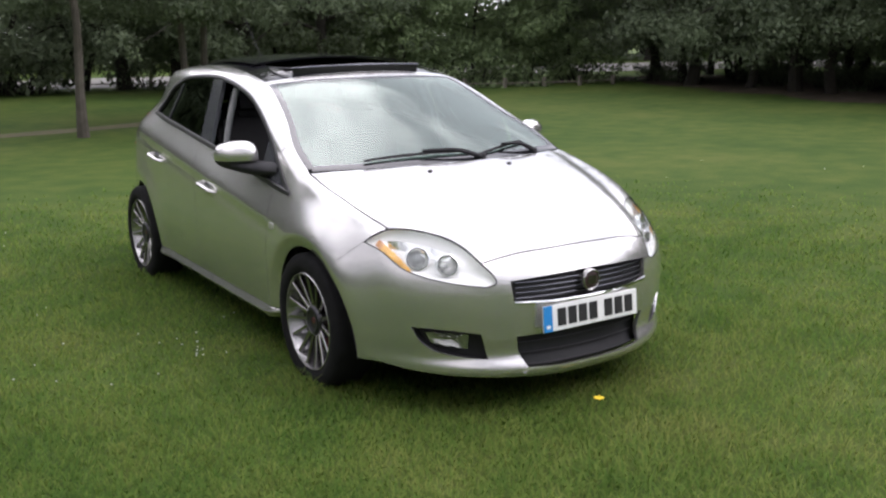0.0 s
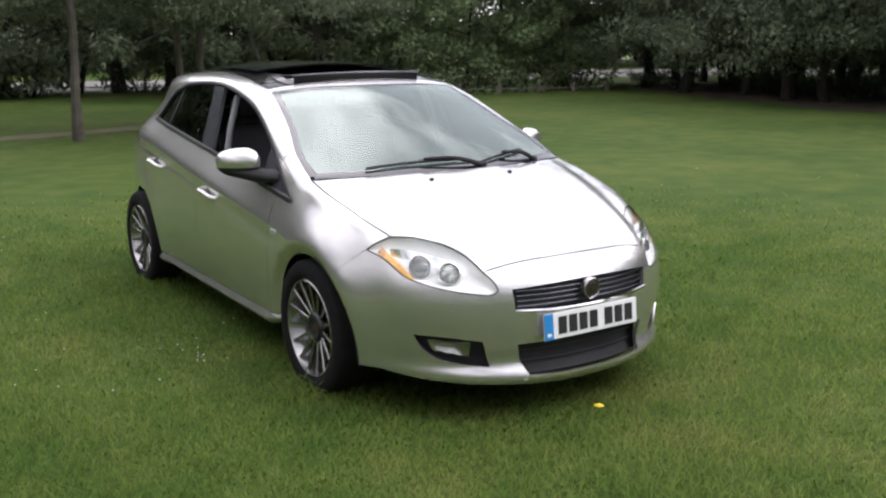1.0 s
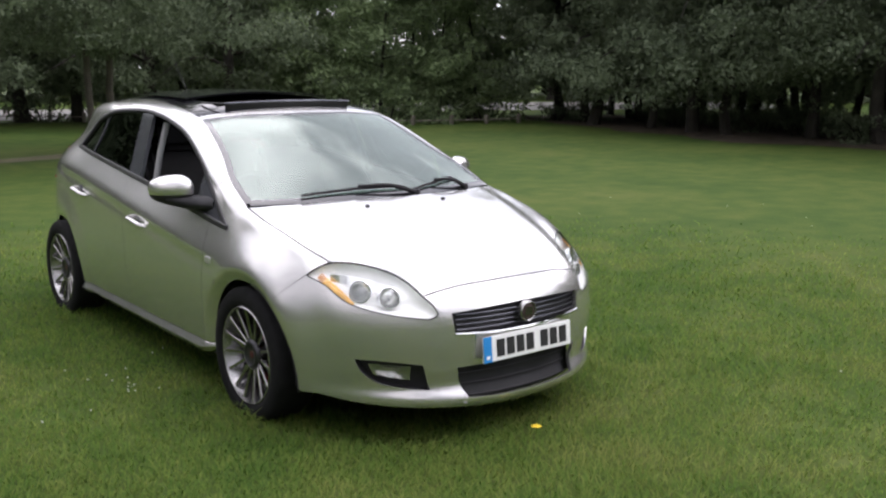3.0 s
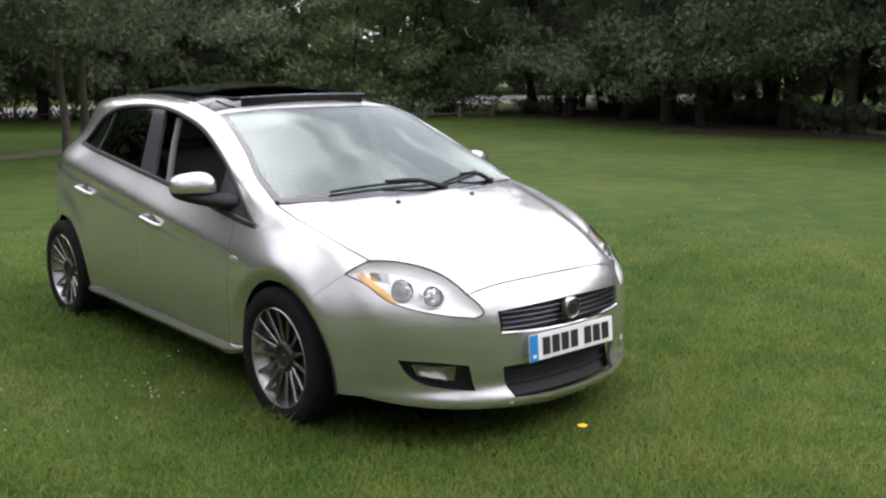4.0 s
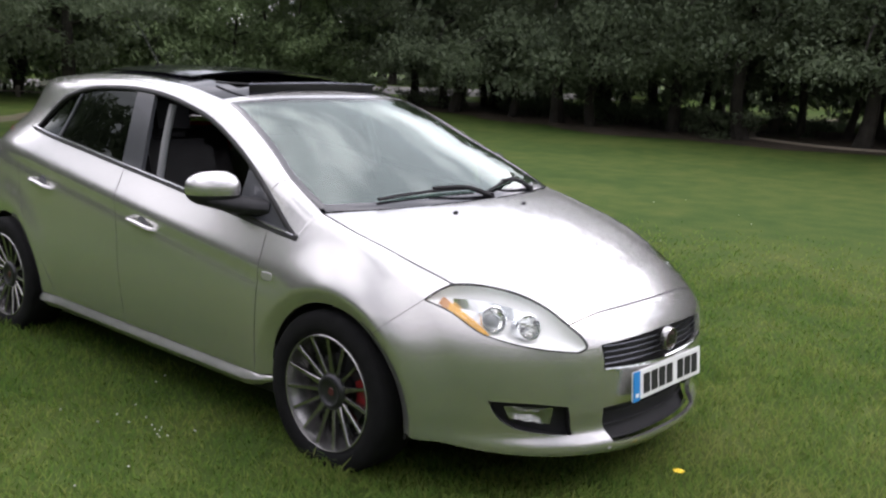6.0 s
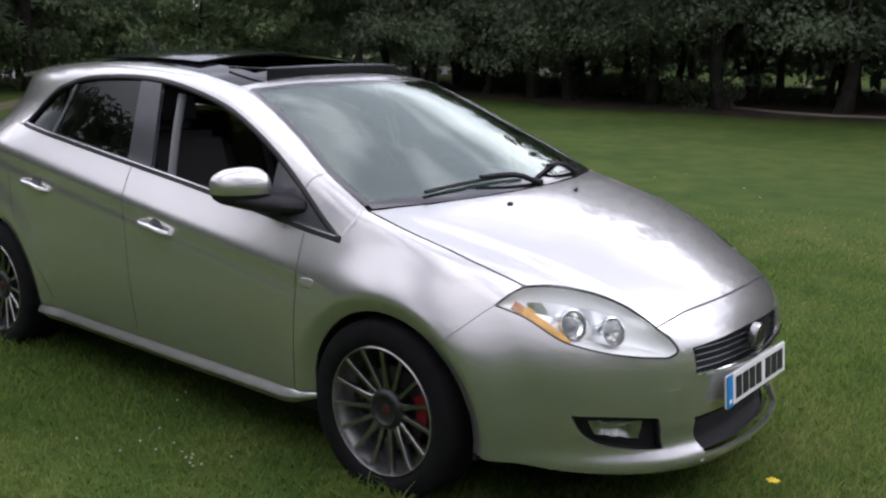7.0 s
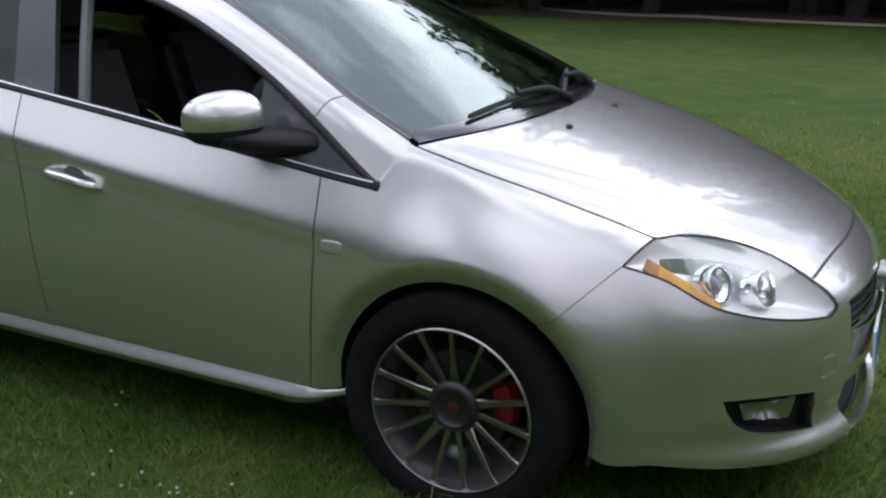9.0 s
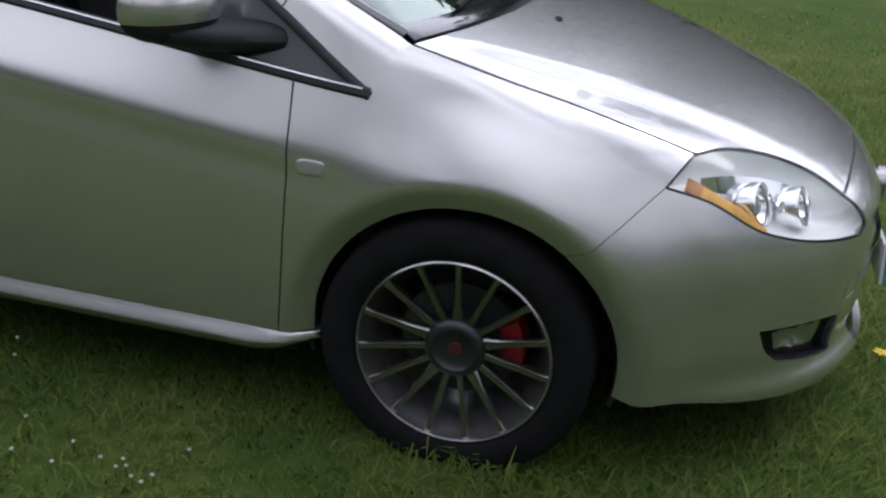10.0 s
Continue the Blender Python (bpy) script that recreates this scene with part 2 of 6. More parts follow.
def box(bm, lo, hi, m=None, bevel=0.0):
    """A bevelled box from corner lo to corner hi, added to bm, moved by m."""
    made = bmesh.ops.create_cube(bm, size=1.0)["verts"]
    for v in made:
        v.co = Vector([lo[i] + (v.co[i] + 0.5) * (hi[i] - lo[i]) for i in range(3)])
    edges = list({e for v in made for e in v.link_edges})
    if bevel:
        made = list({v for f in bmesh.ops.bevel(bm, geom=edges, offset=bevel, segments=2, affect="EDGES")["faces"] for v in f.verts} | {v for v in made if v.is_valid})
    if m is not None:
        bmesh.ops.transform(bm, matrix=m, verts=made)
    return bm


def tube(points, radius, sides=8, closed=False):
    """Verts and faces of a tube along points; radius is a number or one for each point."""
    pts = np.asarray(points, float)
    n = len(pts)
    rad = np.broadcast_to(np.asarray(radius, float), (n,))
    tang = np.gradient(pts, axis=0)
    tang /= np.linalg.norm(tang, axis=1)[:, None] + 1e-9
    ref = np.array((0.0, 0.0, 1.0)) if abs(tang[:, 2]).mean() < 0.8 else np.array((1.0, 0.0, 0.0))
    a = np.cross(tang, ref)
    a /= np.linalg.norm(a, axis=1)[:, None] + 1e-9
    b = np.cross(tang, a)
    ang = np.linspace(0, 2 * np.pi, sides, endpoint=False)
    v = pts[:, None] + rad[:, None, None] * (np.cos(ang)[None, :, None] * a[:, None] + np.sin(ang)[None, :, None] * b[:, None])
    faces = []
    for i in range(n - 1):
        for j in range(sides):
            k = (j + 1) % sides
            faces.append((i * sides + j, i * sides + k, (i + 1) * sides + k, (i + 1) * sides + j))
    faces.append(tuple(range(sides))[::-1])
    faces.append(tuple(range((n - 1) * sides, n * sides)))
    return v.reshape(-1, 3), faces


def lathe(profile, sides=64, axis="x"):
    """Verts and faces of a ring turned about the x axis: profile rows are (x, radius), closed into itself."""
    prof = np.asarray(profile, float)
    n = len(prof)
    ang = np.linspace(0, 2 * np.pi, sides, endpoint=False)
    v = np.stack([np.repeat(prof[:, 0][None], sides, 0), prof[:, 1][None] * np.cos(ang)[:, None], prof[:, 1][None] * np.sin(ang)[:, None]], -1)
    faces = [(i * n + j, i * n + (j + 1) % n, ((i + 1) % sides) * n + (j + 1) % n, ((i + 1) % sides) * n + j) for i in range(sides) for j in range(n)]
    return v.reshape(-1, 3), faces


def spline(xs, ys):
    """A smooth function through a few knots."""
    xs, ys = np.asarray(xs, float), np.asarray(ys, float)
    d = np.diff(ys) / np.diff(xs)
    m = np.empty_like(ys)
    m[1:-1] = (d[:-1] * np.diff(xs)[1:] + d[1:] * np.diff(xs)[:-1]) / (np.diff(xs)[1:] + np.diff(xs)[:-1])
    m[0], m[-1] = d[0], d[-1]

    def f(x):
        x = np.asarray(x, float)
        xc = np.clip(x, xs[0], xs[-1])
        i = np.clip(np.searchsorted(xs, xc) - 1, 0, len(xs) - 2)
        h = xs[i + 1] - xs[i]
        t = (xc - xs[i]) / h
        y = (2 * t**3 - 3 * t**2 + 1) * ys[i] + (t**3 - 2 * t**2 + t) * h * m[i] + (3 * t**2 - 2 * t**3) * ys[i + 1] + (t**3 - t**2) * h * m[i + 1]
        return y + np.where(x < xs[0], (x - xs[0]) * m[0], 0) + np.where(x > xs[-1], (x - xs[-1]) * m[-1], 0)
    return f


def smooth_step(a, b, x):
    t = np.clip((x - a) / (b - a), 0, 1)
    return t * t * (3 - 2 * t)


def soft_max(a, b, k):
    h = np.clip(0.5 + 0.5 * (a - b) / k, 0, 1)
    return b * (1 - h) + a * h + k * h * (1 - h)


# ---- ground ----
def lawn_height(x, y):
    return 0.026 + 0.035 * np.sin(x * 0.21 + 1.3) * np.cos(y * 0.17) * np.clip((np.hypot(x, y - 1) - 4) / 8, 0, 1)


def build_ground():
    n = 150
    edge = np.sign(np.linspace(-1, 1, n)) * np.abs(np.linspace(-1, 1, n)) ** 3
    gx, gy = np.meshgrid(edge * 900 + 3, edge * 900 + 5, indexing="ij")
    gz = lawn_height(gx, gy)
    verts = np.stack([gx, gy, gz], -1).reshape(-1, 3)
    idx = np.arange(n * n).reshape(n, n)
    faces = np.stack([idx[:-1, :-1], idx[1:, :-1], idx[1:, 1:], idx[:-1, 1:]], -1).reshape(-1, 4)
    g = put_mesh("ground", verts, faces, M_LAWN)
    return tagged(g, "wide mown green lawn with patchy tone", "lawn", kind="structure")


def build_blades():
    """Short mown grass near the car: one mesh of single blades, thinning outwards."""
    rng = np.random.default_rng(3)
    n = 760000
    r = 11.5 * rng.random(n) ** 0.8
    a = rng.random(n) * 2 * np.pi
    x, y = -1.6 + r * np.cos(a), -1.4 + r * np.sin(a)
    keep = (rng.random(n) < smooth_step(-5.0, -2.9, x)) & (rng.random(n) < smooth_step(-5.6, -3.4, y)) & ~((np.abs(x) < 0.6) & (y > 0.0) & (y < 3.0)) & (rng.random(n) > smooth_step(3.2, 8.5, r))
    x, y, r = x[keep], y[keep], r[keep]
    n = len(x)
    patch = 0.5 + 0.5 * np.sin(x * 2.1 + 1.7 * np.sin(y * 1.3)) * np.cos(y * 1.9 + np.sin(x * 1.1))
    h = (0.020 + 0.026 * rng.random(n)) * (0.7 + 0.6 * patch) * (1 + 0.8 * (rng.random(n) > 0.97))
    for wx in (-0.77, 0.77):
        for wy in (0.0, WHEELBASE):
            h = h * (1 + 0.7 * np.exp(-np.hypot((x - wx) / 0.22, (y - wy) / 0.34) ** 2))
    w = (0.0018 + 0.0015 * rng.random(n)) * (1 + r * 0.14)
    turn, lean = rng.random(n) * 2 * np.pi, 0.3 + 1.3 * rng.random(n)
    ux, uy = np.cos(turn), np.sin(turn)
    z = lawn_height(x, y) - 0.002
    reach = lean * h
    v = np.empty((n, 4, 3))
    v[:, 0] = np.stack([x, y, z], -1)
    v[:, 1] = np.stack([x - uy * w + ux * reach * 0.45, y + ux * w + uy * reach * 0.45, z + h * 0.7], -1)
    v[:, 2] = np.stack([x + ux * reach, y + uy * reach, z + h * (0.75 + 0.4 * rng.random(n))], -1)
    v[:, 3] = np.stack([x + uy * w + ux * reach * 0.45, y - ux * w + uy * reach * 0.45, z + h * 0.7], -1)
    me = bpy.data.meshes.new("grass")
    me.vertices.add(n * 4)
    me.vertices.foreach_set("co", v.ravel())
    me.loops.add(n * 4)
    me.loops.foreach_set("vertex_index", (np.arange(n)[:, None] * 4 + np.array((0, 3, 2, 1))).ravel())
    me.polygons.add(n)
    me.polygons.foreach_set("loop_start", np.arange(n) * 4)
    me.update(calc_edges=True)
    up = np.empty((n, 4, 3))
    up[:, :, 0], up[:, :, 1], up[:, :, 2] = (ux * 0.25)[:, None], (uy * 0.25)[:, None], 0.9
    up[:, 0, :2] *= -1
    me.normals_split_custom_set_from_vertices(up.reshape(-1, 3) / np.linalg.norm(up.reshape(-1, 3), axis=1)[:, None])
    me.materials.append(M_BLADE)
    return tagged(new("grass", me), "short mown grass blades, green with paler tips", "grass", kind="stuff")


# ---- car body surface ----
# Car axes: front axle at y = 0, front towards -y, half width s = |x|, ground at z = 0.
WHEEL_R, WHEELBASE, HUB_Z, ARCH_Y = 0.318, 2.6, 0.314, -0.012
nose_y = spline((0.15, 0.19, 0.225, 0.25, 0.285, 0.37, 0.50, 0.58, 0.64, 0.70, 0.78), (0.905, 0.946, 0.972, 0.969, 0.944, 0.950, 0.955, 0.950, 0.935, 0.90, 0.83))
tail_y = spline((0.2, 0.45, 0.65, 0.9, 1.05, 1.2, 1.4), (3.33, 3.39, 3.385, 3.33, 3.20, 3.03, 2.90))
waist = spline((-1.0, -0.2, 0.3, 1.25, 2.2, 3.4), (0.872, 0.874, 0.874, 0.864, 0.848, 0.82))
under = spline((0.12, 0.2, 0.264, 0.4, 0.55, 0.70, 0.85), (-0.085, -0.045, -0.024, -0.004, 0.005, 0.002, 0.0))


def round_off(z):
    return 2.3 - 0.55 * smooth_step(0.95, 1.25, z)


def belt(y):
    return 0.842 + 0.118 * y


def flank(y, z):
    """Half width of the body side at station y and height z, before the ends round off."""
    crease = 0.687 + 0.130 * y
    w = waist(y) + under(np.minimum(z, crease))
    slope = 0.35 + 0.20 * smooth_step(0.2, 1.2, y) + 0.06 * smooth_step(0.4, 0.1, y)
    u = z - crease
    fade = smooth_step(0.05, 0.5, y) * (1 - smooth_step(2.5, 2.9, y))
    soft = 0.040 - 0.030 * fade
    w = w - 0.006 * fade * np.exp(-((u + 0.045) / 0.035) ** 2)
    w = w + 0.008 - slope * (np.logaddexp(0, u / soft) * soft)
    # shoulder line of the wing, from the window's tip to the lamp
    w = w - 0.12 * smooth_step(0.34, 0.10, y) * np.logaddexp(0, (z - 0.824 - 0.197 * y) / 0.012) * 0.012
    soft = 0.018
    g = z - (belt(y) + 0.01)
    w = w + (slope - 0.36) * (np.logaddexp(0, g / soft) * soft) - 0.05 * np.maximum(g, 0) ** 2
    for cy, rise in ((ARCH_Y, 0.026), (WHEELBASE, 0.016)):
        d = np.hypot(y - cy, z - HUB_Z)
        tuck = np.logaddexp(0, (0.404 - d) / 0.005) * 0.005
        behind = smooth_step(0.0, 0.32, y - cy)
        flare = rise * (1 - smooth_step(0.40, 0.58, d)) * (1 - 0.9 * behind)
        w = w + (flare - (0.68 if cy < 1 else 0.35) * tuck * (d > 0.30)) * (z > 0.2)
    return w


def body_side(s, y, z):
    """Distance outside the flanks, rounded into the nose and the tail."""
    w = flank(y, z)
    t = np.maximum(-y, 0) / nose_y(np.minimum(z, 0.8))
    r = np.maximum(y - round_off(z), 0) / (tail_y(z) - round_off(z))
    n = np.where(y < 1, 2.35, 2.8)
    return w * (((s / w) ** n + t**n + r**n) ** (1 / n) - 1)


def half_width(y, z):
    w = flank(y, z)
    t = np.clip(np.maximum(-y, 0) / nose_y(np.minimum(z, 0.8)), 0, 1)
    r = np.clip(np.maximum(y - round_off(z), 0) / (tail_y(z) - round_off(z)), 0, 1)
    n = np.where(y < 1, 2.35, 2.8)
    return w * np.maximum(1 - t**n - r**n, 0) ** (1 / n)


bonnet_mid = spline((-0.95, -0.90, -0.8, -0.6, -0.4, -0.2, -0.075, 0.0, 0.16, 0.4), (0.655, 0.695, 0.748, 0.824, 0.885, 0.933, 0.959, 0.974, 0.998, 1.03))
bonnet_crown = spline((-0.9, -0.5, 0.0, 0.16), (0.30, 0.13, 0.06, 0.045))
roof_mid = spline((-0.1, 0.05, 0.5, 0.99, 1.2, 1.5, 1.8, 2.32, 2.7, 2.95, 3.05, 3.2, 3.35), (0.898, 0.974, 1.196, 1.400, 1.442, 1.466, 1.475, 1.457, 1.417, 1.374, 1.30, 1.12, 0.95))
roof_crown = spline((0.0, 0.2, 1.0, 1.5, 3.0), (0.08, 0.10, 0.165, 0.15, 0.17))


def bonnet_top(s, y):
    ridge = 0.66 + 0.25 * np.minimum(y, 0.1)
    return bonnet_mid(y) - bonnet_crown(y) * s**2 + 0.012 * (smooth_step(0.03, -0.05, s - ridge) - 0.5) * smooth_step(0.2, -0.1, y) * smooth_step(-0.95, -0.6, y)


def lower_body(p):
    s, y, z = np.abs(p[:, 0]), p[:, 1], p[:, 2]
    return soft_max(body_side(s, y, z), z - bonnet_top(s, y), 0.07 - 0.036 * smooth_step(-0.5, 0.20, y))


def side_body(p):
    return body_side(np.abs(p[:, 0]), p[:, 1], p[:, 2])


def cabin(p):
    s, y, z = np.abs(p[:, 0]), p[:, 1], p[:, 2]
    return soft_max(body_side(s, y, z), z - (roof_mid(y) - roof_crown(y) * s**2), 0.05)


def gradient(f, p, e=5e-4):
    return np.stack([(f(p + d) - f(p - d)) / (2 * e) for d in np.eye(3) * e], -1)


def snap(f, p, sink=0.0):
    """Moves points onto the surface f = 0, then sinks them along its normal."""
    p = np.array(p, float)
    for _ in range(9):
        g = gradient(f, p)
        step = f(p) / np.maximum((g * g).sum(1), 0.2)
        p -= np.clip(step, -0.06, 0.06)[:, None] * g
    if sink:
        g = gradient(f, p)
        p -= sink * g / np.linalg.norm(g, axis=1)[:, None]
    return p


def curve(points, n=60):
    """A smooth curve through points (s, y, z), evenly paced."""
    pts = np.asarray(points, float)
    t = np.concatenate([[0], np.cumsum(np.linalg.norm(np.diff(pts, axis=0), axis=1))])
    if len(pts) == 2:
        u = np.linspace(0, 1, n)[:, None]
        return pts[0] * (1 - u) + pts[1] * u
    fs = [spline(t, pts[:, k]) for k in range(3)]
    u = np.linspace(0, t[-1], 400)
    c = np.stack([f(u) for f in fs], -1)
    return resample(c, n)


def resample(c, n):
    c = np.asarray(c, float)
    d = np.concatenate([[0], np.cumsum(np.linalg.norm(np.diff(c, axis=0), axis=1))])
    u = np.linspace(0, d[-1], n)
    return np.stack([np.interp(u, d, c[:, k]) for k in range(3)], -1)


def front(s, z, f=None):
    """The point of the nose at half width s and height z."""
    y = -0.9
    for _ in range(12):
        w = float(flank(np.array([y]), np.array([z]))[0])
        y = -float(nose_y(min(z, 0.8))) * max(1 - (s / w) ** 2.35, 0) ** (1 / 2.35)
    return (s, y, z)


def side(y, z):
    return (float(half_width(np.array([y]), np.array([z]))[0]), y, z)


def arc(cy, r, a0, a1, n=40):
    """Points of a wheel arch on the body side; angles in degrees from straight up, positive to the rear."""
    a = np.radians(np.linspace(a0, a1, n))
    return np.array([side(cy + r * math.sin(t), HUB_Z + r * math.cos(t)) for t in a])


def coons(bottom, top, left, right, f, nu=40, nv=24, gap=0.002):
    """A patch between four curves, snapped onto the surface f. bottom and top run left to right, left and right run upwards."""
    lu = np.linalg.norm(np.diff(bottom, axis=0), axis=1).sum() + np.linalg.norm(np.diff(top, axis=0), axis=1).sum()
    lv = np.linalg.norm(np.diff(left, axis=0), axis=1).sum() + np.linalg.norm(np.diff(right, axis=0), axis=1).sum()
    gu, gv = min(0.2, 2 * gap / max(lu, 0.02)), min(0.2, 2 * gap / max(lv, 0.02))
    us, vs = np.linspace(gu, 1 - gu, nu), np.linspace(gv, 1 - gv, nv)

    def at(c, u):
        k = np.linspace(0, 1, len(c))
        return np.stack([np.interp(u, k, c[:, i]) for i in range(3)], -1)
    bo, to, le, ri = at(bottom, us), at(top, us), at(left, vs), at(right, vs)
    u, v = us[:, None, None], vs[None, :, None]
    grid = (1 - v) * bo[:, None] + v * to[:, None] + (1 - u) * le[None] + u * ri[None]
    grid = grid - ((1 - u) * (1 - v) * bottom[0] + u * (1 - v) * bottom[-1] + (1 - u) * v * top[0] + u * v * top[-1])
    shape = grid.shape
    return snap(f, grid.reshape(-1, 3)).reshape(shape) if f else grid


def shell(grids, f, thick=0.012, sign=1):
    """Verts and faces of a plate of that thickness on one or more patches that share edges."""
    verts, faces = [], []
    for g in grids:
        nu, nv = g.shape[:2]
        flat = g.reshape(-1, 3)
        grad = gradient(f, flat)
        inner = flat - thick * grad / np.linalg.norm(grad, axis=1)[:, None]
        base = sum(len(v) for v in verts)
        verts += [flat, inner]
        i = np.arange(nu * nv).reshape(nu, nv) + base
        j = i + nu * nv
        q = np.stack([i[:-1, :-1], i[1:, :-1], i[1:, 1:], i[:-1, 1:]], -1).reshape(-1, 4)
        r = np.stack([j[:-1, :-1], j[:-1, 1:], j[1:, 1:], j[1:, :-1]], -1).reshape(-1, 4)
        faces += [q, r]
        for a in (i[:, 0], i[-1, :], i[::-1, -1], i[0, ::-1]):
            b = a + nu * nv
            faces.append(np.stack([a[:-1], b[:-1], b[1:], a[1:]], -1))
    v = np.concatenate(verts) * np.array((sign, 1, 1))
    return v, np.concatenate(faces)


def panel(name, grids, f, mat, parent, label="", thick=0.012, sign=1, recalc=True, sharp=30):
    v, q = shell(grids if isinstance(grids, list) else [grids], f, thick, sign)
    return put_mesh(name, v, q, mat, parent, label, recalc=recalc, sharp=sharp)


def full(g):
    """A half patch that starts at the centre line, joined with its mirror image."""
    return np.concatenate([g[:0:-1] * np.array((-1, 1, 1)), g])


def lining(name, grid, f, parent, sign=1, sink=0.02):
    """Dark cloth or plastic on the inner side of a panel."""
    g = snap(f, grid.reshape(-1, 3), sink).reshape(grid.shape)
    return panel(name, g, f, M_FABRIC, parent, "dark inner trim", thick=0.004, sign=sign)


def strip(name, centre, f, width, mat, parent, label="", proud=0.003, sign=1, depth=0.012):
    """A trim strip of that width along a curve on the body."""
    c = snap(f, centre)
    t = np.gradient(c, axis=0)
    t /= np.linalg.norm(t, axis=1)[:, None]
    n = gradient(f, c)
    n /= np.linalg.norm(n, axis=1)[:, None]
    b = np.cross(n, t)
    w = np.broadcast_to(np.asarray(width, float), (len(c),))[:, None] / 2
    prof = [c - b * w - n * depth, c - b * w + n * proud * 0.4, c - b * w * 0.6 + n * proud, c + b * w * 0.6 + n * proud, c + b * w + n * proud * 0.4, c + b * w - n * depth]
    m, k = len(c), 6
    v = np.stack(prof, 1).reshape(-1, 3) * np.array((sign, 1, 1))
    q = [(i * k + j, i * k + (j + 1) % k, (i + 1) * k + (j + 1) % k, (i + 1) * k + j) for i in range(m - 1) for j in range(k)]
    q += [tuple(range(k)), tuple(range((m - 1) * k, m * k))[::-1]]
    return put_mesh(name, v, q, mat, parent, label, recalc=True)


def joint(line, f, parent, sign=1, width=0.012):
    """Dark filling for the shade in the gap between two panels, sunk under the paint."""
    return strip("panel_joint", resample(line, 60), f, width, M_SEAL, parent, "dark filling for the shade between panels", proud=-0.002, sign=sign, depth=0.012)


# ---- the car ----
win_line = spline((0.225, 0.265, 0.44, 0.63, 0.80, 0.95, 1.18, 1.445, 1.765, 2.08, 2.228, 2.339, 2.39), (0.873, 0.899, 1.018, 1.131, 1.212, 1.272, 1.331, 1.373, 1.377, 1.339, 1.284, 1.190, 1.128))


def win_curve(y0, y1, n=40, drop=0.0):
    ys = np.linspace(y0, y1, n)
    return np.array([side(y, float(win_line(y)) - drop) for y in ys])


def belt_curve(y0, y1, n=40, up=0.0):
    return np.array([side(y, float(belt(y)) + up) for y in np.linspace(y0, y1, n)])


SEAM_F = [(0.417, 0.292), (0.403, 0.44), (0.390, 0.70), (0.391, 0.80), (0.394, 0.8885)]
SEAM_M = [(1.40, 0.292), (1.42, 0.5), (1.444, 0.76), (1.474, 0.93), (1.485, 1.0172)]
SEAM_R = [(2.06, 0.292), (2.12, 0.40), (2.224, 0.536), (2.335, 0.655), (2.398, 0.78), (2.425, 0.94), (2.445, 1.05), (2.44, 1.13)]


def seam(knots, n=50):
    return resample(np.array([side(y, z) for y, z in curve([(0, a, b) for a, b in knots], 60)[:, 1:]]), n)


ARCH = 0.352
LAMP_OUT, LAMP_IN = (0.774, -0.405, 0.745), (0.458, -0.852, 0.590)


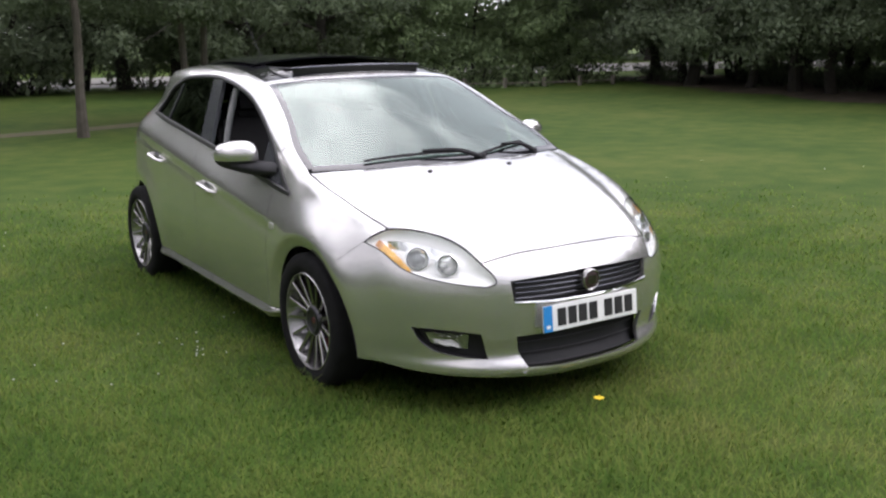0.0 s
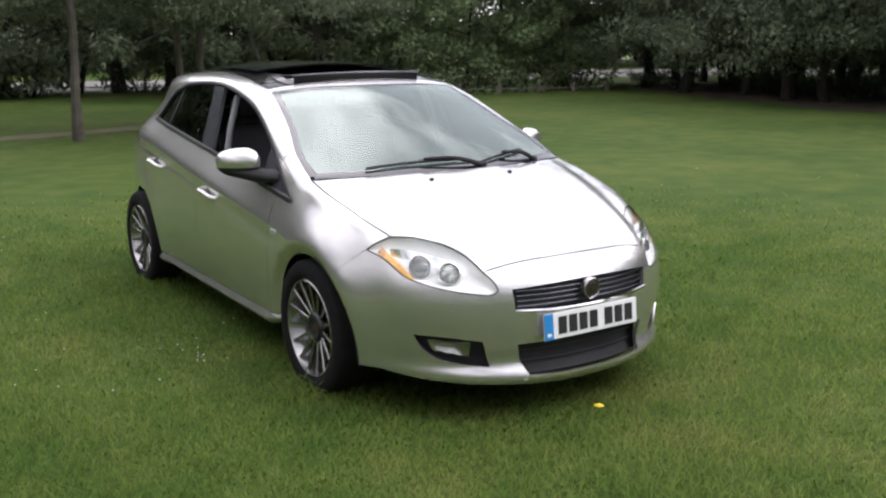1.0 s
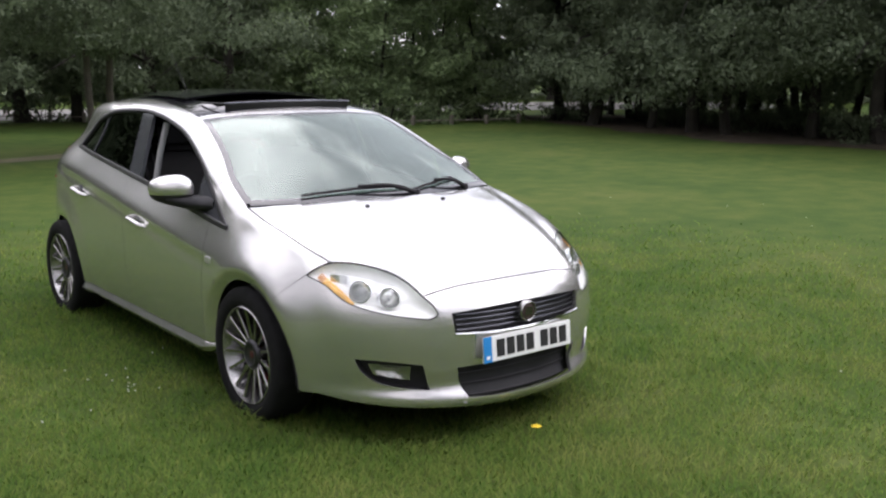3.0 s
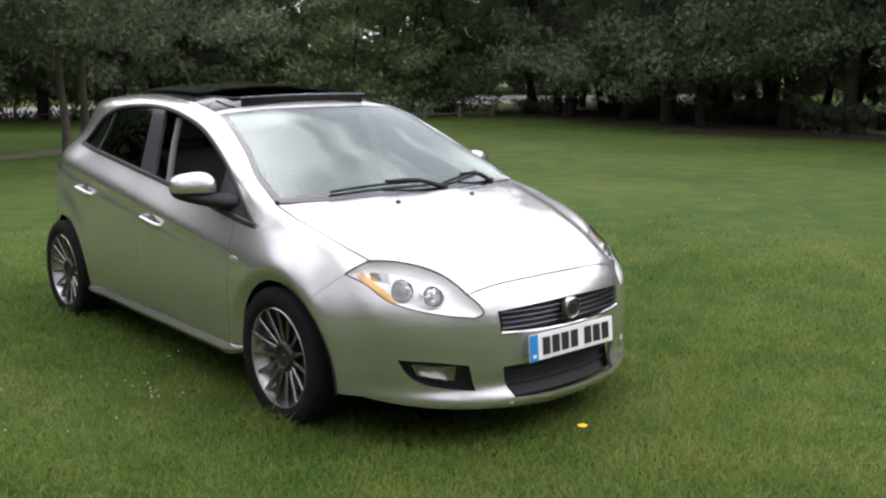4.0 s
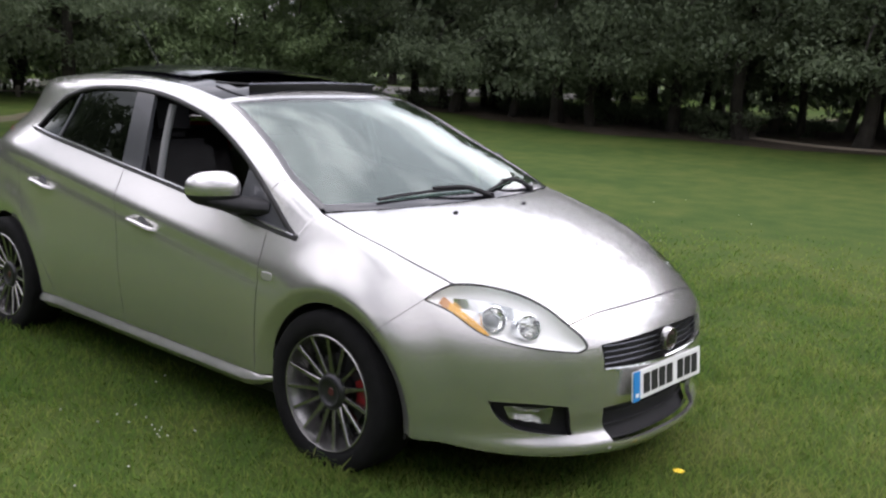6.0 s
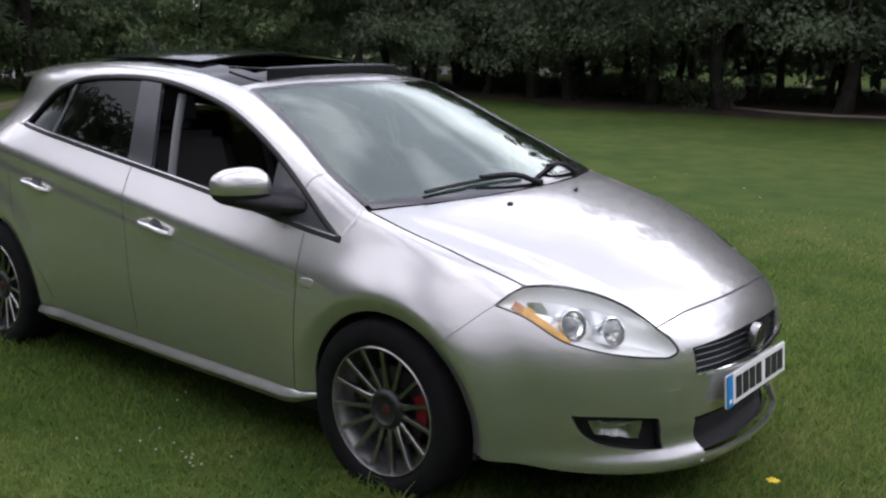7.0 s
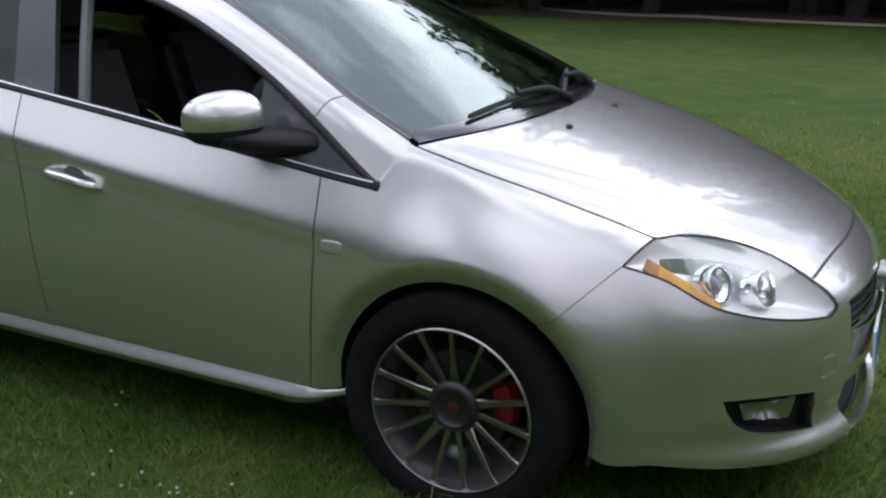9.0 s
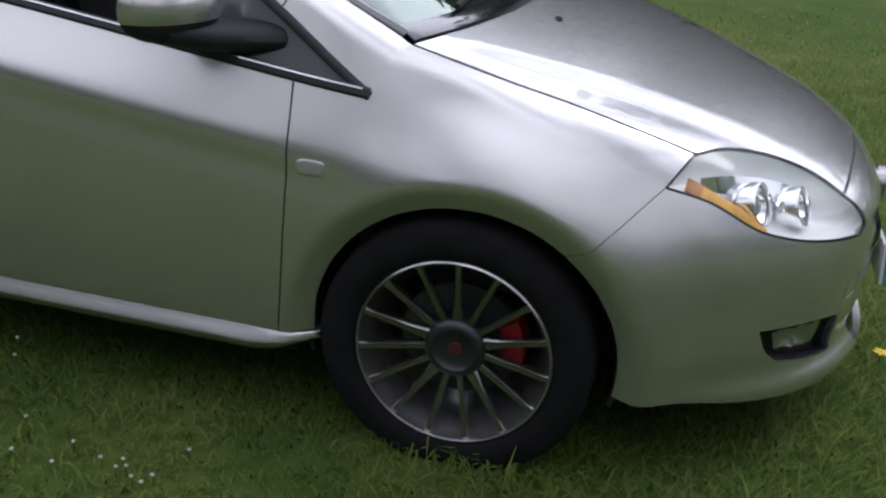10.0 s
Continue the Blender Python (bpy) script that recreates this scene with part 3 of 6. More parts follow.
def build_car():
    car = new("car")
    tagged(car, "silver metallic five-door hatchback parked on the lawn", "car")
    up = lower_body
    # shared lines
    seam_f, seam_m, seam_r = seam(SEAM_F), seam(SEAM_M), seam(SEAM_R)
    screen_corner = snap(cabin, [(0.745, 0.172, 0.978)])[0]
    screen_top = snap(cabin, [(0.572, 0.98, 1.345)])[0]
    bonnet_side = snap(up, curve([(0.748, 0.165, 0.970), (0.753, 0.0, 0.93), (0.742, -0.16, 0.89), (0.727, -0.30, 0.852), (0.690, -0.455, 0.802)], 60))
    lamp_upper = snap(up, curve([(0.690, -0.455, 0.802), (0.615, -0.507, 0.797), (0.525, -0.60, 0.772), (0.482, -0.69, 0.739), (0.450, -0.80, 0.678)], 60))
    lamp_nose = snap(up, curve([(0.450, -0.80, 0.678), (0.428, -0.845, 0.640), (0.422, -0.868, 0.608), LAMP_IN], 20))
    lamp_lower = snap(up, curve([LAMP_OUT, (0.747, -0.49, 0.720), (0.702, -0.62, 0.652), (0.66, -0.68, 0.631), (0.555, -0.79, 0.604), LAMP_IN], 60))
    lamp_rear = snap(up, curve([LAMP_OUT, (0.745, -0.428, 0.774), (0.690, -0.455, 0.802)], 20))
    seam_arch = -37
    bumper_seam = snap(up, np.concatenate([resample([arc(ARCH_Y, ARCH, seam_arch, seam_arch, 1)[0], (0.868, -0.278, 0.622), LAMP_OUT], 30)]))
    bonnet_rear_half = snap(up, curve([(0.748, 0.165, 0.970), (0.5, 0.085, 0.98), (0.25, 0.035, 0.975), (0.0, 0.02, 0.975)], 40))
    bonnet_front_half = snap(up, curve([(0.450, -0.80, 0.678), (0.29, -0.832, 0.711), (0.147, -0.852, 0.718), (0.0, -0.858, 0.72)], 40))

    def flip(c):
        return c[::-1] * np.array((-1, 1, 1))

    # bonnet
    side_line = np.concatenate([bonnet_side, lamp_upper[1:]])
    rear = np.concatenate([bonnet_rear_half, flip(bonnet_rear_half)[1:]])
    nose = np.concatenate([bonnet_front_half, flip(bonnet_front_half)[1:]])
    g = coons(nose, rear, side_line[::-1], side_line[::-1] * np.array((-1, 1, 1)), up, 90, 60, 0.0055)
    panel("bonnet", g, up, M_PAINT, car)
    # the shade in the front gap, laid on as a thin dark strip
    strip("bonnet_joint", resample(nose, 90)[1:-1], up, 0.0075, M_SEAL, car, "dark line for the shade under the bonnet lip", proud=0.0006, depth=0.01)

    for sg, word in ((-1, "right"), (1, "left")):
        # front wing
        arch_f = arc(ARCH_Y, ARCH, seam_arch, 93, 50)
        low = np.concatenate([resample([side(0.417, 0.292), arch_f[-1]], 6)[:-1], arch_f[::-1]])
        tip = side(0.225, float(belt(0.225)))
        top = np.concatenate([belt_curve(0.394, 0.225, 16), resample([tip, (0.748, 0.165, 0.970)], 12)[1:], bonnet_side[1:]])
        front_edge = np.concatenate([bumper_seam, lamp_rear[1:]])
        g = coons(resample(low, 140), resample(top, 140), seam_f, resample(front_edge, 50), up, 110, 44, 0.0022)
        panel("front_wing", g, up, M_PAINT, car, sign=sg)
        # doors
        for name, y0, y1, la, ra in (("front_door", 0.394, 1.485, seam_f, seam_m), ("rear_door", 1.485, 2.44, seam_m, seam_r)):
            bottom = np.array([side(y, 0.292) for y in np.linspace(la[0][1], ra[0][1], 50)])
            g = coons(bottom, belt_curve(y0, y1, 50), la, ra, side_body, 60, 50)
            door = panel(name, g, side_body, M_PAINT, car, sign=sg)
            lining("door_lining", g[::3, ::3], side_body, door, sg, 0.03)
            hy, hz = (1.228, 0.794) if name == "front_door" else (2.163, 0.870)
            build_handle(door, hy, hz, sg)
        # rear quarter and tail
        arch_r = arc(WHEELBASE, ARCH, -92, 98, 50)
        low = np.concatenate([resample([side(2.06, 0.292), arch_r[0]], 6)[:-1], arch_r, resample([arch_r[-1], side(3.1, 0.27)], 8)[1:]])
        top = np.concatenate([resample([side(2.44, 1.13), side(2.7, 1.15)], 10), np.array([side(y, 1.15) for y in np.linspace(2.72, 2.98, 12)])])
        back = np.array([side(3.1 - 0.12 * (z - 0.27) / 0.88, z) for z in np.linspace(0.27, 1.15, 30)])
        panel("rear_wing", coons(resample(low, 120), resample(top, 120), seam_r, back, side_body, 90, 44, 0.002), side_body, M_PAINT, car, sign=sg)
        # pillar and roof rail from the wing to the tail
        rail_low = np.concatenate([win_curve(0.225, 2.39, 90), [side(2.44, 1.13), side(2.72, 1.15), side(2.98, 1.15)]])
        rail_up = np.concatenate([resample([(0.748, 0.165, 0.970), screen_corner], 3), curve([screen_corner, (0.722, 0.375, 1.073), (0.657, 0.58, 1.17), (0.62, 0.74, 1.245), screen_top], 40)[1:],
                                  curve([screen_top, (0.576, 1.18, 1.394), (0.568, 1.375, 1.424), (0.545, 1.7, 1.447), (0.535, 2.2, 1.435), (0.52, 2.6, 1.395), (0.50, 2.95, 1.33)], 50)[1:]])
        rail_up = snap(cabin, rail_up)
        rl, ru = resample(snap(cabin, rail_low), 140), resample(rail_up, 140)
        g = coons(rl, ru, resample([rl[0], ru[0]], 20), resample([rl[-1], ru[-1]], 20), cabin, 140, 22, 0.0006)
        rail = panel("roof_rail", g, cabin, M_PAINT, car, sign=sg)
        lining("rail_lining", g[::2], cabin, rail, sg)
        strip("pillar_joint", resample([rl[0], ru[0]], 14), cabin, 0.016, M_PAINT, car, sign=sg, proud=0.0008, depth=0.008)
        strip("rear_joint", resample([side(2.44, 1.13), side(2.72, 1.15), side(2.98, 1.15)], 24), cabin, 0.014, M_PAINT, car, sign=sg, proud=0.0008, depth=0.008)
        strip("pillar_seam", resample([(0.772, 0.445, 1.018), (0.745, 0.415, 1.058), (0.722, 0.385, 1.078)], 12), cabin, 0.0035, M_SEAL, car, sign=sg, proud=0.0006, depth=0.004)
        # windows
        cuts = {"quarter_light": (0.245, 0.63), "front_opening": (0.66, 1.36), "rear_window": (1.53, 2.11), "rear_quarter_light": (2.13, 2.372)}
        for name, (a, b) in cuts.items():
            if name == "front_opening":
                if sg < 0:
                    continue  # this window is wound down
                name = "front_window"
            lo, hi = belt_curve(a, b, 30, 0.012), win_curve(a, b, 30, 0.012)
            hi[:, 2] = np.maximum(hi[:, 2], lo[:, 2] + 0.004)
            g = coons(lo, hi, resample([lo[0], hi[0]], 16), resample([lo[-1], hi[-1]], 16), None, 30, 16)
            g = snap(cabin, g.reshape(-1, 3), 0.012).reshape(g.shape)
            dark = name == "quarter_light"
            ob = panel(name, g, cabin, M_PILLAR if dark else M_PRIVACY, car, "dark triangular corner panel ahead of the door mirror" if dark else "dark tinted glass", thick=0.004, sign=sg)
            if not dark:
                ob.visible_shadow = False
        for name, a0, a1, b0, b1 in (("door_pillar", 1.36, 1.53, 1.44, 1.585), ("window_divider", 2.118, 2.146, 2.038, 2.066)):
            lo, hi = belt_curve(a0, a1, 12, 0.008), win_curve(b0, b1, 12, 0.008)
            g = coons(lo, hi, resample([lo[0], hi[0]], 16), resample([lo[-1], hi[-1]], 16), None, 12, 20)
            g = snap(cabin, g.reshape(-1, 3), 0.006).reshape(g.shape)
            panel(name, g, cabin, M_PILLAR, car, "satin dark grey upright between the windows", thick=0.02, sign=sg)
        strip("window_seal", win_curve(0.225, 2.39, 120, 0.004), cabin, 0.022, M_SEAL, car, sign=sg, proud=0.004)
        strip("belt_moulding", belt_curve(0.225, 2.39, 80, 0.006), cabin, 0.026, M_SEAL, car, sign=sg, proud=0.007)
        strip("belt_trim", belt_curve(0.24, 2.37, 80, 0.012), cabin, 0.006, M_CHROME, car, sign=sg, proud=0.0095, depth=0.0)
        joint(bonnet_side[4:], up, car, sg)
        joint(bumper_seam[1:-1], up, car, sg, 0.008)
        for line in (seam_f, seam_m, seam_r):
            joint(line[2:-2], side_body, car, sg, 0.010)
        # side skirt
        ys = np.linspace(0.33, 2.22, 50)
        prof = [(-0.004, 0.290), (-0.001, 0.284), (0.002, 0.277), (0.011, 0.262), (0.013, 0.256), (0.008, 0.247), (-0.014, 0.224), (-0.06, 0.210), (-0.06, 0.288)]
        k = len(prof)
        base = half_width(ys, np.full_like(ys, 0.292))
        slim = smooth_step(0.32, 0.50, ys)
        v = np.array([[(base[i] + (d * slim[i] if d > 0 else d)) * sg, ys[i], 0.288 + (z - 0.288) * (0.35 + 0.65 * slim[i])] for i in range(len(ys)) for d, z in prof])
        q = [(i * k + j, i * k + (j + 1) % k, (i + 1) * k + (j + 1) % k, (i + 1) * k + j) for i in range(len(ys) - 1) for j in range(k)]
        q += [tuple(range(k)), tuple(range((len(ys) - 1) * k, len(ys) * k))[::-1]]
        put_mesh("side_skirt", v, q, M_PAINT, car, recalc=True, sharp=25)
        build_mirror(car, sg)
        build_headlamp(car, sg, lamp_lower, np.concatenate([lamp_rear, lamp_upper[1:], lamp_nose[1:]]))
        # direction repeater
        bm = bmesh.new()
        bmesh.ops.create_uvsphere(bm, u_segments=28, v_segments=14, radius=1)
        for v in bm.verts:
            v.co *= (abs(v.co.x) ** 4 + abs(v.co.y) ** 4 + abs(v.co.z) ** 4) ** -0.25
        s0 = half_width(np.array([0.335]), np.array([0.712]))[0]
        bmesh.ops.transform(bm, matrix=Matrix.Translation((sg * (s0 - 0.002), 0.335, 0.712)) @ Matrix.Diagonal((0.0045, 0.033, 0.018, 1)), verts=bm.verts)
        part("side_repeater", bm, M_REPEATER, car, "small oval clear indicator lens")
        # wheel well liners
        for cy in (0.0, WHEELBASE):
            rows = np.linspace(-105, 105, 30)
            v, q = [], []
            for a in np.radians(rows):
                for s, r in ((0.80, 0.362), (0.48, 0.362), (0.48, 0.374), (0.80, 0.374)):
                    v.append((sg * s, cy + r * math.sin(a), HUB_Z + r * math.cos(a)))
            for i in range(len(rows) - 1):
                for j in range(4):
                    q.append((i * 4 + j, i * 4 + (j + 1) % 4, (i + 1) * 4 + (j + 1) % 4, (i + 1) * 4 + j))
            put_mesh("arch_liner", v, q, M_BLACK, car, recalc=True)
            build_wheel(car, cy, sg)

    build_bumper(car, lamp_lower, lamp_nose, bonnet_front_half, bumper_seam)
    build_screen_and_roof(car, screen_corner, screen_top, bonnet_rear_half)
    build_rear(car)
    build_cabin(car)
    # underbody
    bm = bmesh.new()
    box(bm, (-0.56, -0.66, 0.20), (0.56, -0.36, 0.26), bevel=0.02)
    box(bm, (-0.50, -0.45, 0.17), (0.50, 0.45, 0.30), bevel=0.02)
    box(bm, (-0.76, 0.40, 0.17), (0.76, 2.22, 0.26), bevel=0.02)
    box(bm, (-0.46, 2.1, 0.18), (0.46, 3.25, 0.32), bevel=0.02)
    part("underbody", bm, M_BLACK, car)
    return car


def build_handle(door, y, z, sg):
    s = float(half_width(np.array([y]), np.array([z]))[0])
    tilt = 0.12
    pts = [(s - 0.012, y - 0.105, z - 0.012 + -0.105 * tilt), (s + 0.018, y - 0.085, z - 0.085 * tilt - 0.004), (s + 0.028, y, z), (s + 0.022, y + 0.08, z + 0.08 * tilt), (s - 0.012, y + 0.105, z + 0.105 * tilt)]
    c = curve(pts, 24) * np.array((sg, 1, 1))
    rad = 0.011 + 0.004 * np.sin(np.linspace(0, np.pi, 24))
    v, q = tube(c, rad, 10)
    ob = put_mesh("door_handle", v, q, M_PAINT, door, "painted bar handle", recalc=True)
    # shallow oval bump, coloured dark for the shade in the handle scoop
    bm = bmesh.new()
    bmesh.ops.create_uvsphere(bm, u_segments=20, v_segments=10, radius=1)
    bmesh.ops.transform(bm, matrix=Matrix.Translation((sg * (s - 0.001), y - 0.005, z + 0.006)) @ Matrix.Diagonal((0.004, 0.046, 0.032, 1)), verts=bm.verts)
    part("handle_recess", bm, M_PILLAR, door, "dark oval for the shade in the handle scoop")
    return ob


def build_mirror(car, sg):
    """A rounded housing with a silver cap above a black foot."""
    bm = bmesh.new()
    bmesh.ops.create_uvsphere(bm, u_segments=32, v_segments=20, radius=1)
    for v in bm.verts:
        x, y, z = v.co
        n = 2.6
        r = (abs(x)**n + abs(y)**n + abs(z)**n) ** (-1 / n)
        v.co = (x * r, y * r, z * r)
    low = [v for v in bm.verts]
    for v in low:
        x, y, z = v.co
        wide = 1.0 - 0.12 * x
        v.co = Vector((sg * (0.918 + 0.096 * x), 0.640 + (0.075 if y < 0 else 0.028) * y * (1.0 - 0.25 * z * z) + 0.04 * x, 1.028 + (0.068 if z > 0 else 0.076) * z * wide))
    bm2 = bm.copy()
    bmesh.ops.bisect_plane(bm, geom=bm.verts[:] + bm.edges[:] + bm.faces[:], plane_co=(0, 0, 1.002), plane_no=(0.0, 0, 1), clear_inner=True)
    bmesh.ops.bisect_plane(bm2, geom=bm2.verts[:] + bm2.edges[:] + bm2.faces[:], plane_co=(0, 0, 1.002), plane_no=(0.0, 0, 1), clear_outer=True)
    for b in (bm, bm2):
        bmesh.ops.holes_fill(b, edges=[e for e in b.edges if e.is_boundary])
    mirror = part("door_mirror", bm2, M_BLACK, car, "black lower housing of the door mirror")
    part("mirror_cap", bm, M_PAINT, mirror, "silver painted cap")
    c = curve([(0.935 * sg, 0.645, 0.985), (0.87 * sg, 0.605, 0.968), (0.81 * sg, 0.555, 0.958), (0.74 * sg, 0.47, 0.955)], 18)
    v, q = tube(c, np.linspace(0.050, 0.074, 18), 18)
    mid_z = np.repeat(c[:, 2], 18)
    v[:, 2] = mid_z + (v[:, 2] - mid_z) * np.repeat(np.linspace(0.62, 0.52, 18), 18)
    put_mesh("mirror_foot", v, q, M_BLACK, mirror, recalc=True)
    bm = bmesh.new()
    box(bm, (-0.078, -0.002, -0.05), (0.078, 0.002, 0.05), Matrix.Translation((sg * 0.918, 0.669, 1.030)), 0.0015)
    part("mirror_glass", bm, M_CHROME, mirror, "mirror glass facing rearward")


def build_headlamp(car, sg, low, high):
    lens = coons(resample(low, 60), resample(high, 60), np.repeat(low[:1], 2, 0), np.repeat(low[-1:], 2, 0), lower_body, 60, 26, 0.00008)
    lamp = panel("headlamp", lens, lower_body, M_CLEAR, car, "clear almond-shaped headlamp cover", thick=0.003, sign=sg)
    lamp.visible_shadow = False
    # bowl behind the cover
    flat = lens.reshape(-1, 3)
    g = gradient(lower_body, flat)
    g /= np.linalg.norm(g, axis=1)[:, None]
    nu, nv = lens.shape[:2]
    u, v = np.meshgrid(np.linspace(0, 1, nu), np.linspace(0, 1, nv), indexing="ij")
    depth = 0.004 + 0.075 * (np.sin(np.pi * u) ** 0.8 * np.sin(np.pi * v) ** 0.7).ravel()
    wide = lens.mean(1, keepdims=True) + (lens - lens.mean(1, keepdims=True)) * 1.08
    wide = wide.mean(0, keepdims=True) + (wide - wide.mean(0, keepdims=True)) * 1.02
    bowl = (wide.reshape(-1, 3) - depth[:, None] * g).reshape(lens.shape)
    panel("lamp_bowl", bowl, lower_body, M_REFLECT, lamp, "satin silver inner bowl", thick=0.003, sign=sg)

    def spot(uu, vv, sink):
        i, j = int(uu * (nu - 1)), int(vv * (nv - 1))
        p = lens[i, j] - sink * g.reshape(lens.shape)[i, j]
        return p
    for k, c in enumerate((resample(low, 70), resample(high, 70))):
        strip("lamp_seal", c, lower_body, 0.0055, M_SEAL, lamp, "thin black seal", proud=0.0008, sign=sg, depth=0.006)
    # projector and main beam: a chrome bezel, a dark gap, a bright dish and what sits in it
    for p, rad, name in (((0.653, -0.619, 0.715), 0.047, "projector"), ((0.565, -0.714, 0.694), 0.044, "main_beam")):
        n = gradient(lower_body, snap(lower_body, [p]))[0]
        n = n / np.linalg.norm(n) * 0.5 + np.array((0.12, -0.6, 0.0))
        axis = Vector((sg * n[0], n[1], n[2])).normalized()
        c = snap(lower_body, [p], 0.040)[0] * np.array((sg, 1, 1))
        m = Matrix.Translation(c) @ axis.to_track_quat("X", "Z").to_matrix().to_4x4()
        v_, q_ = lathe([(0.016, rad * 0.95), (0.021, rad * 0.99), (0.020, rad * 1.05), (0.012, rad * 1.09), (-0.030, rad * 1.10), (-0.030, rad * 0.95)], 48)
        put_mesh(name + "_bezel", v_, q_, M_CHROME, lamp, "chrome bezel").matrix_local = m
        v_, q_ = lathe([(0.012, rad * 0.96), (0.010, rad * 0.86), (0.004, rad * 0.86), (0.004, rad * 0.96)], 48)
        put_mesh(name + "_gap", v_, q_, M_PILLAR, lamp, "dark ring inside the bezel").matrix_local = m
        if name == "projector":
            prof = [(0.010, rad * 0.87), (0.004, rad * 0.74), (-0.004, rad * 0.58), (-0.004, 0.001), (-0.012, 0.001), (-0.012, rad * 0.87)]
        else:
            prof = [(0.010, rad * 0.87), (-0.002, rad * 0.78), (-0.016, rad * 0.52), (-0.022, rad * 0.22), (-0.022, 0.001), (-0.030, 0.001), (-0.012, rad * 0.87)]
        v_, q_ = lathe(prof, 48)
        if name == "main_beam":
            # fluted reflector: every other column is pushed back a little
            v_ = v_.reshape(48, len(prof), 3)
            v_[::4, 1:3, 0] -= 0.004
            v_[1::4, 1:3, 0] -= 0.004
            v_ = v_.reshape(-1, 3)
        put_mesh(name, v_, q_, M_DISH, lamp, "bright round reflector dish").matrix_local = m
        bm = bmesh.new()
        if name == "projector":
            bmesh.ops.create_uvsphere(bm, u_segments=28, v_segments=16, radius=1, matrix=Matrix.Translation((-0.004, 0, 0)) @ Matrix.Diagonal((0.016, 0.026, 0.026, 1)))
        else:
            bmesh.ops.create_cone(bm, segments=20, radius1=0.010, radius2=0.007, depth=0.024, cap_ends=True, matrix=Matrix.Translation((-0.010, 0.0, -0.004)) @ pose(0, 0, 0, 0, 90, 0))
        part("projector_lens" if name == "projector" else "bulb_cap", bm, M_LENSDARK, lamp, "grey glass lens" if name == "projector" else "dark bulb cap").matrix_local = m
    # chrome brow above the two lamps
    brow = snap(lower_body, curve([(0.715, -0.485, 0.772), (0.655, -0.545, 0.768), (0.590, -0.615, 0.752), (0.535, -0.690, 0.728)], 24), 0.020)
    low_ = snap(lower_body, curve([(0.728, -0.500, 0.752), (0.680, -0.560, 0.744), (0.615, -0.650, 0.728), (0.545, -0.720, 0.712)], 24), 0.040)
    g = np.stack([brow * (1 - k) + low_ * k for k in np.linspace(0, 1, 5)], 1)
    panel("lamp_brow", g, lower_body, M_CHROME, lamp, "chrome fillet above the lamps", thick=0.003, sign=sg)
    # amber strip along the outer lower edge, ending in a browner block
    lo_ = resample(curve([(0.757, -0.452, 0.745), (0.748, -0.505, 0.714), (0.729, -0.572, 0.675), (0.700, -0.632, 0.644)], 30), 30)
    hi_ = resample(curve([(0.728, -0.458, 0.776), (0.715, -0.520, 0.744), (0.700, -0.585, 0.706), (0.690, -0.640, 0.660)], 30), 30)
    amber = np.stack([lo_ * (1 - k) + hi_ * k for k in np.linspace(0, 0.78, 8)], 1)
    amber = snap(lower_body, amber.reshape(-1, 3), 0.012).reshape(amber.shape)
    strip_ob = panel("indicator", amber[5:], lower_body, M_AMBER, lamp, "amber indicator strip", thick=0.006, sign=sg)
    panel("indicator_block", amber[:6], lower_body, M_BROWN, strip_ob, "darker brown end of the indicator", thick=0.008, sign=sg)


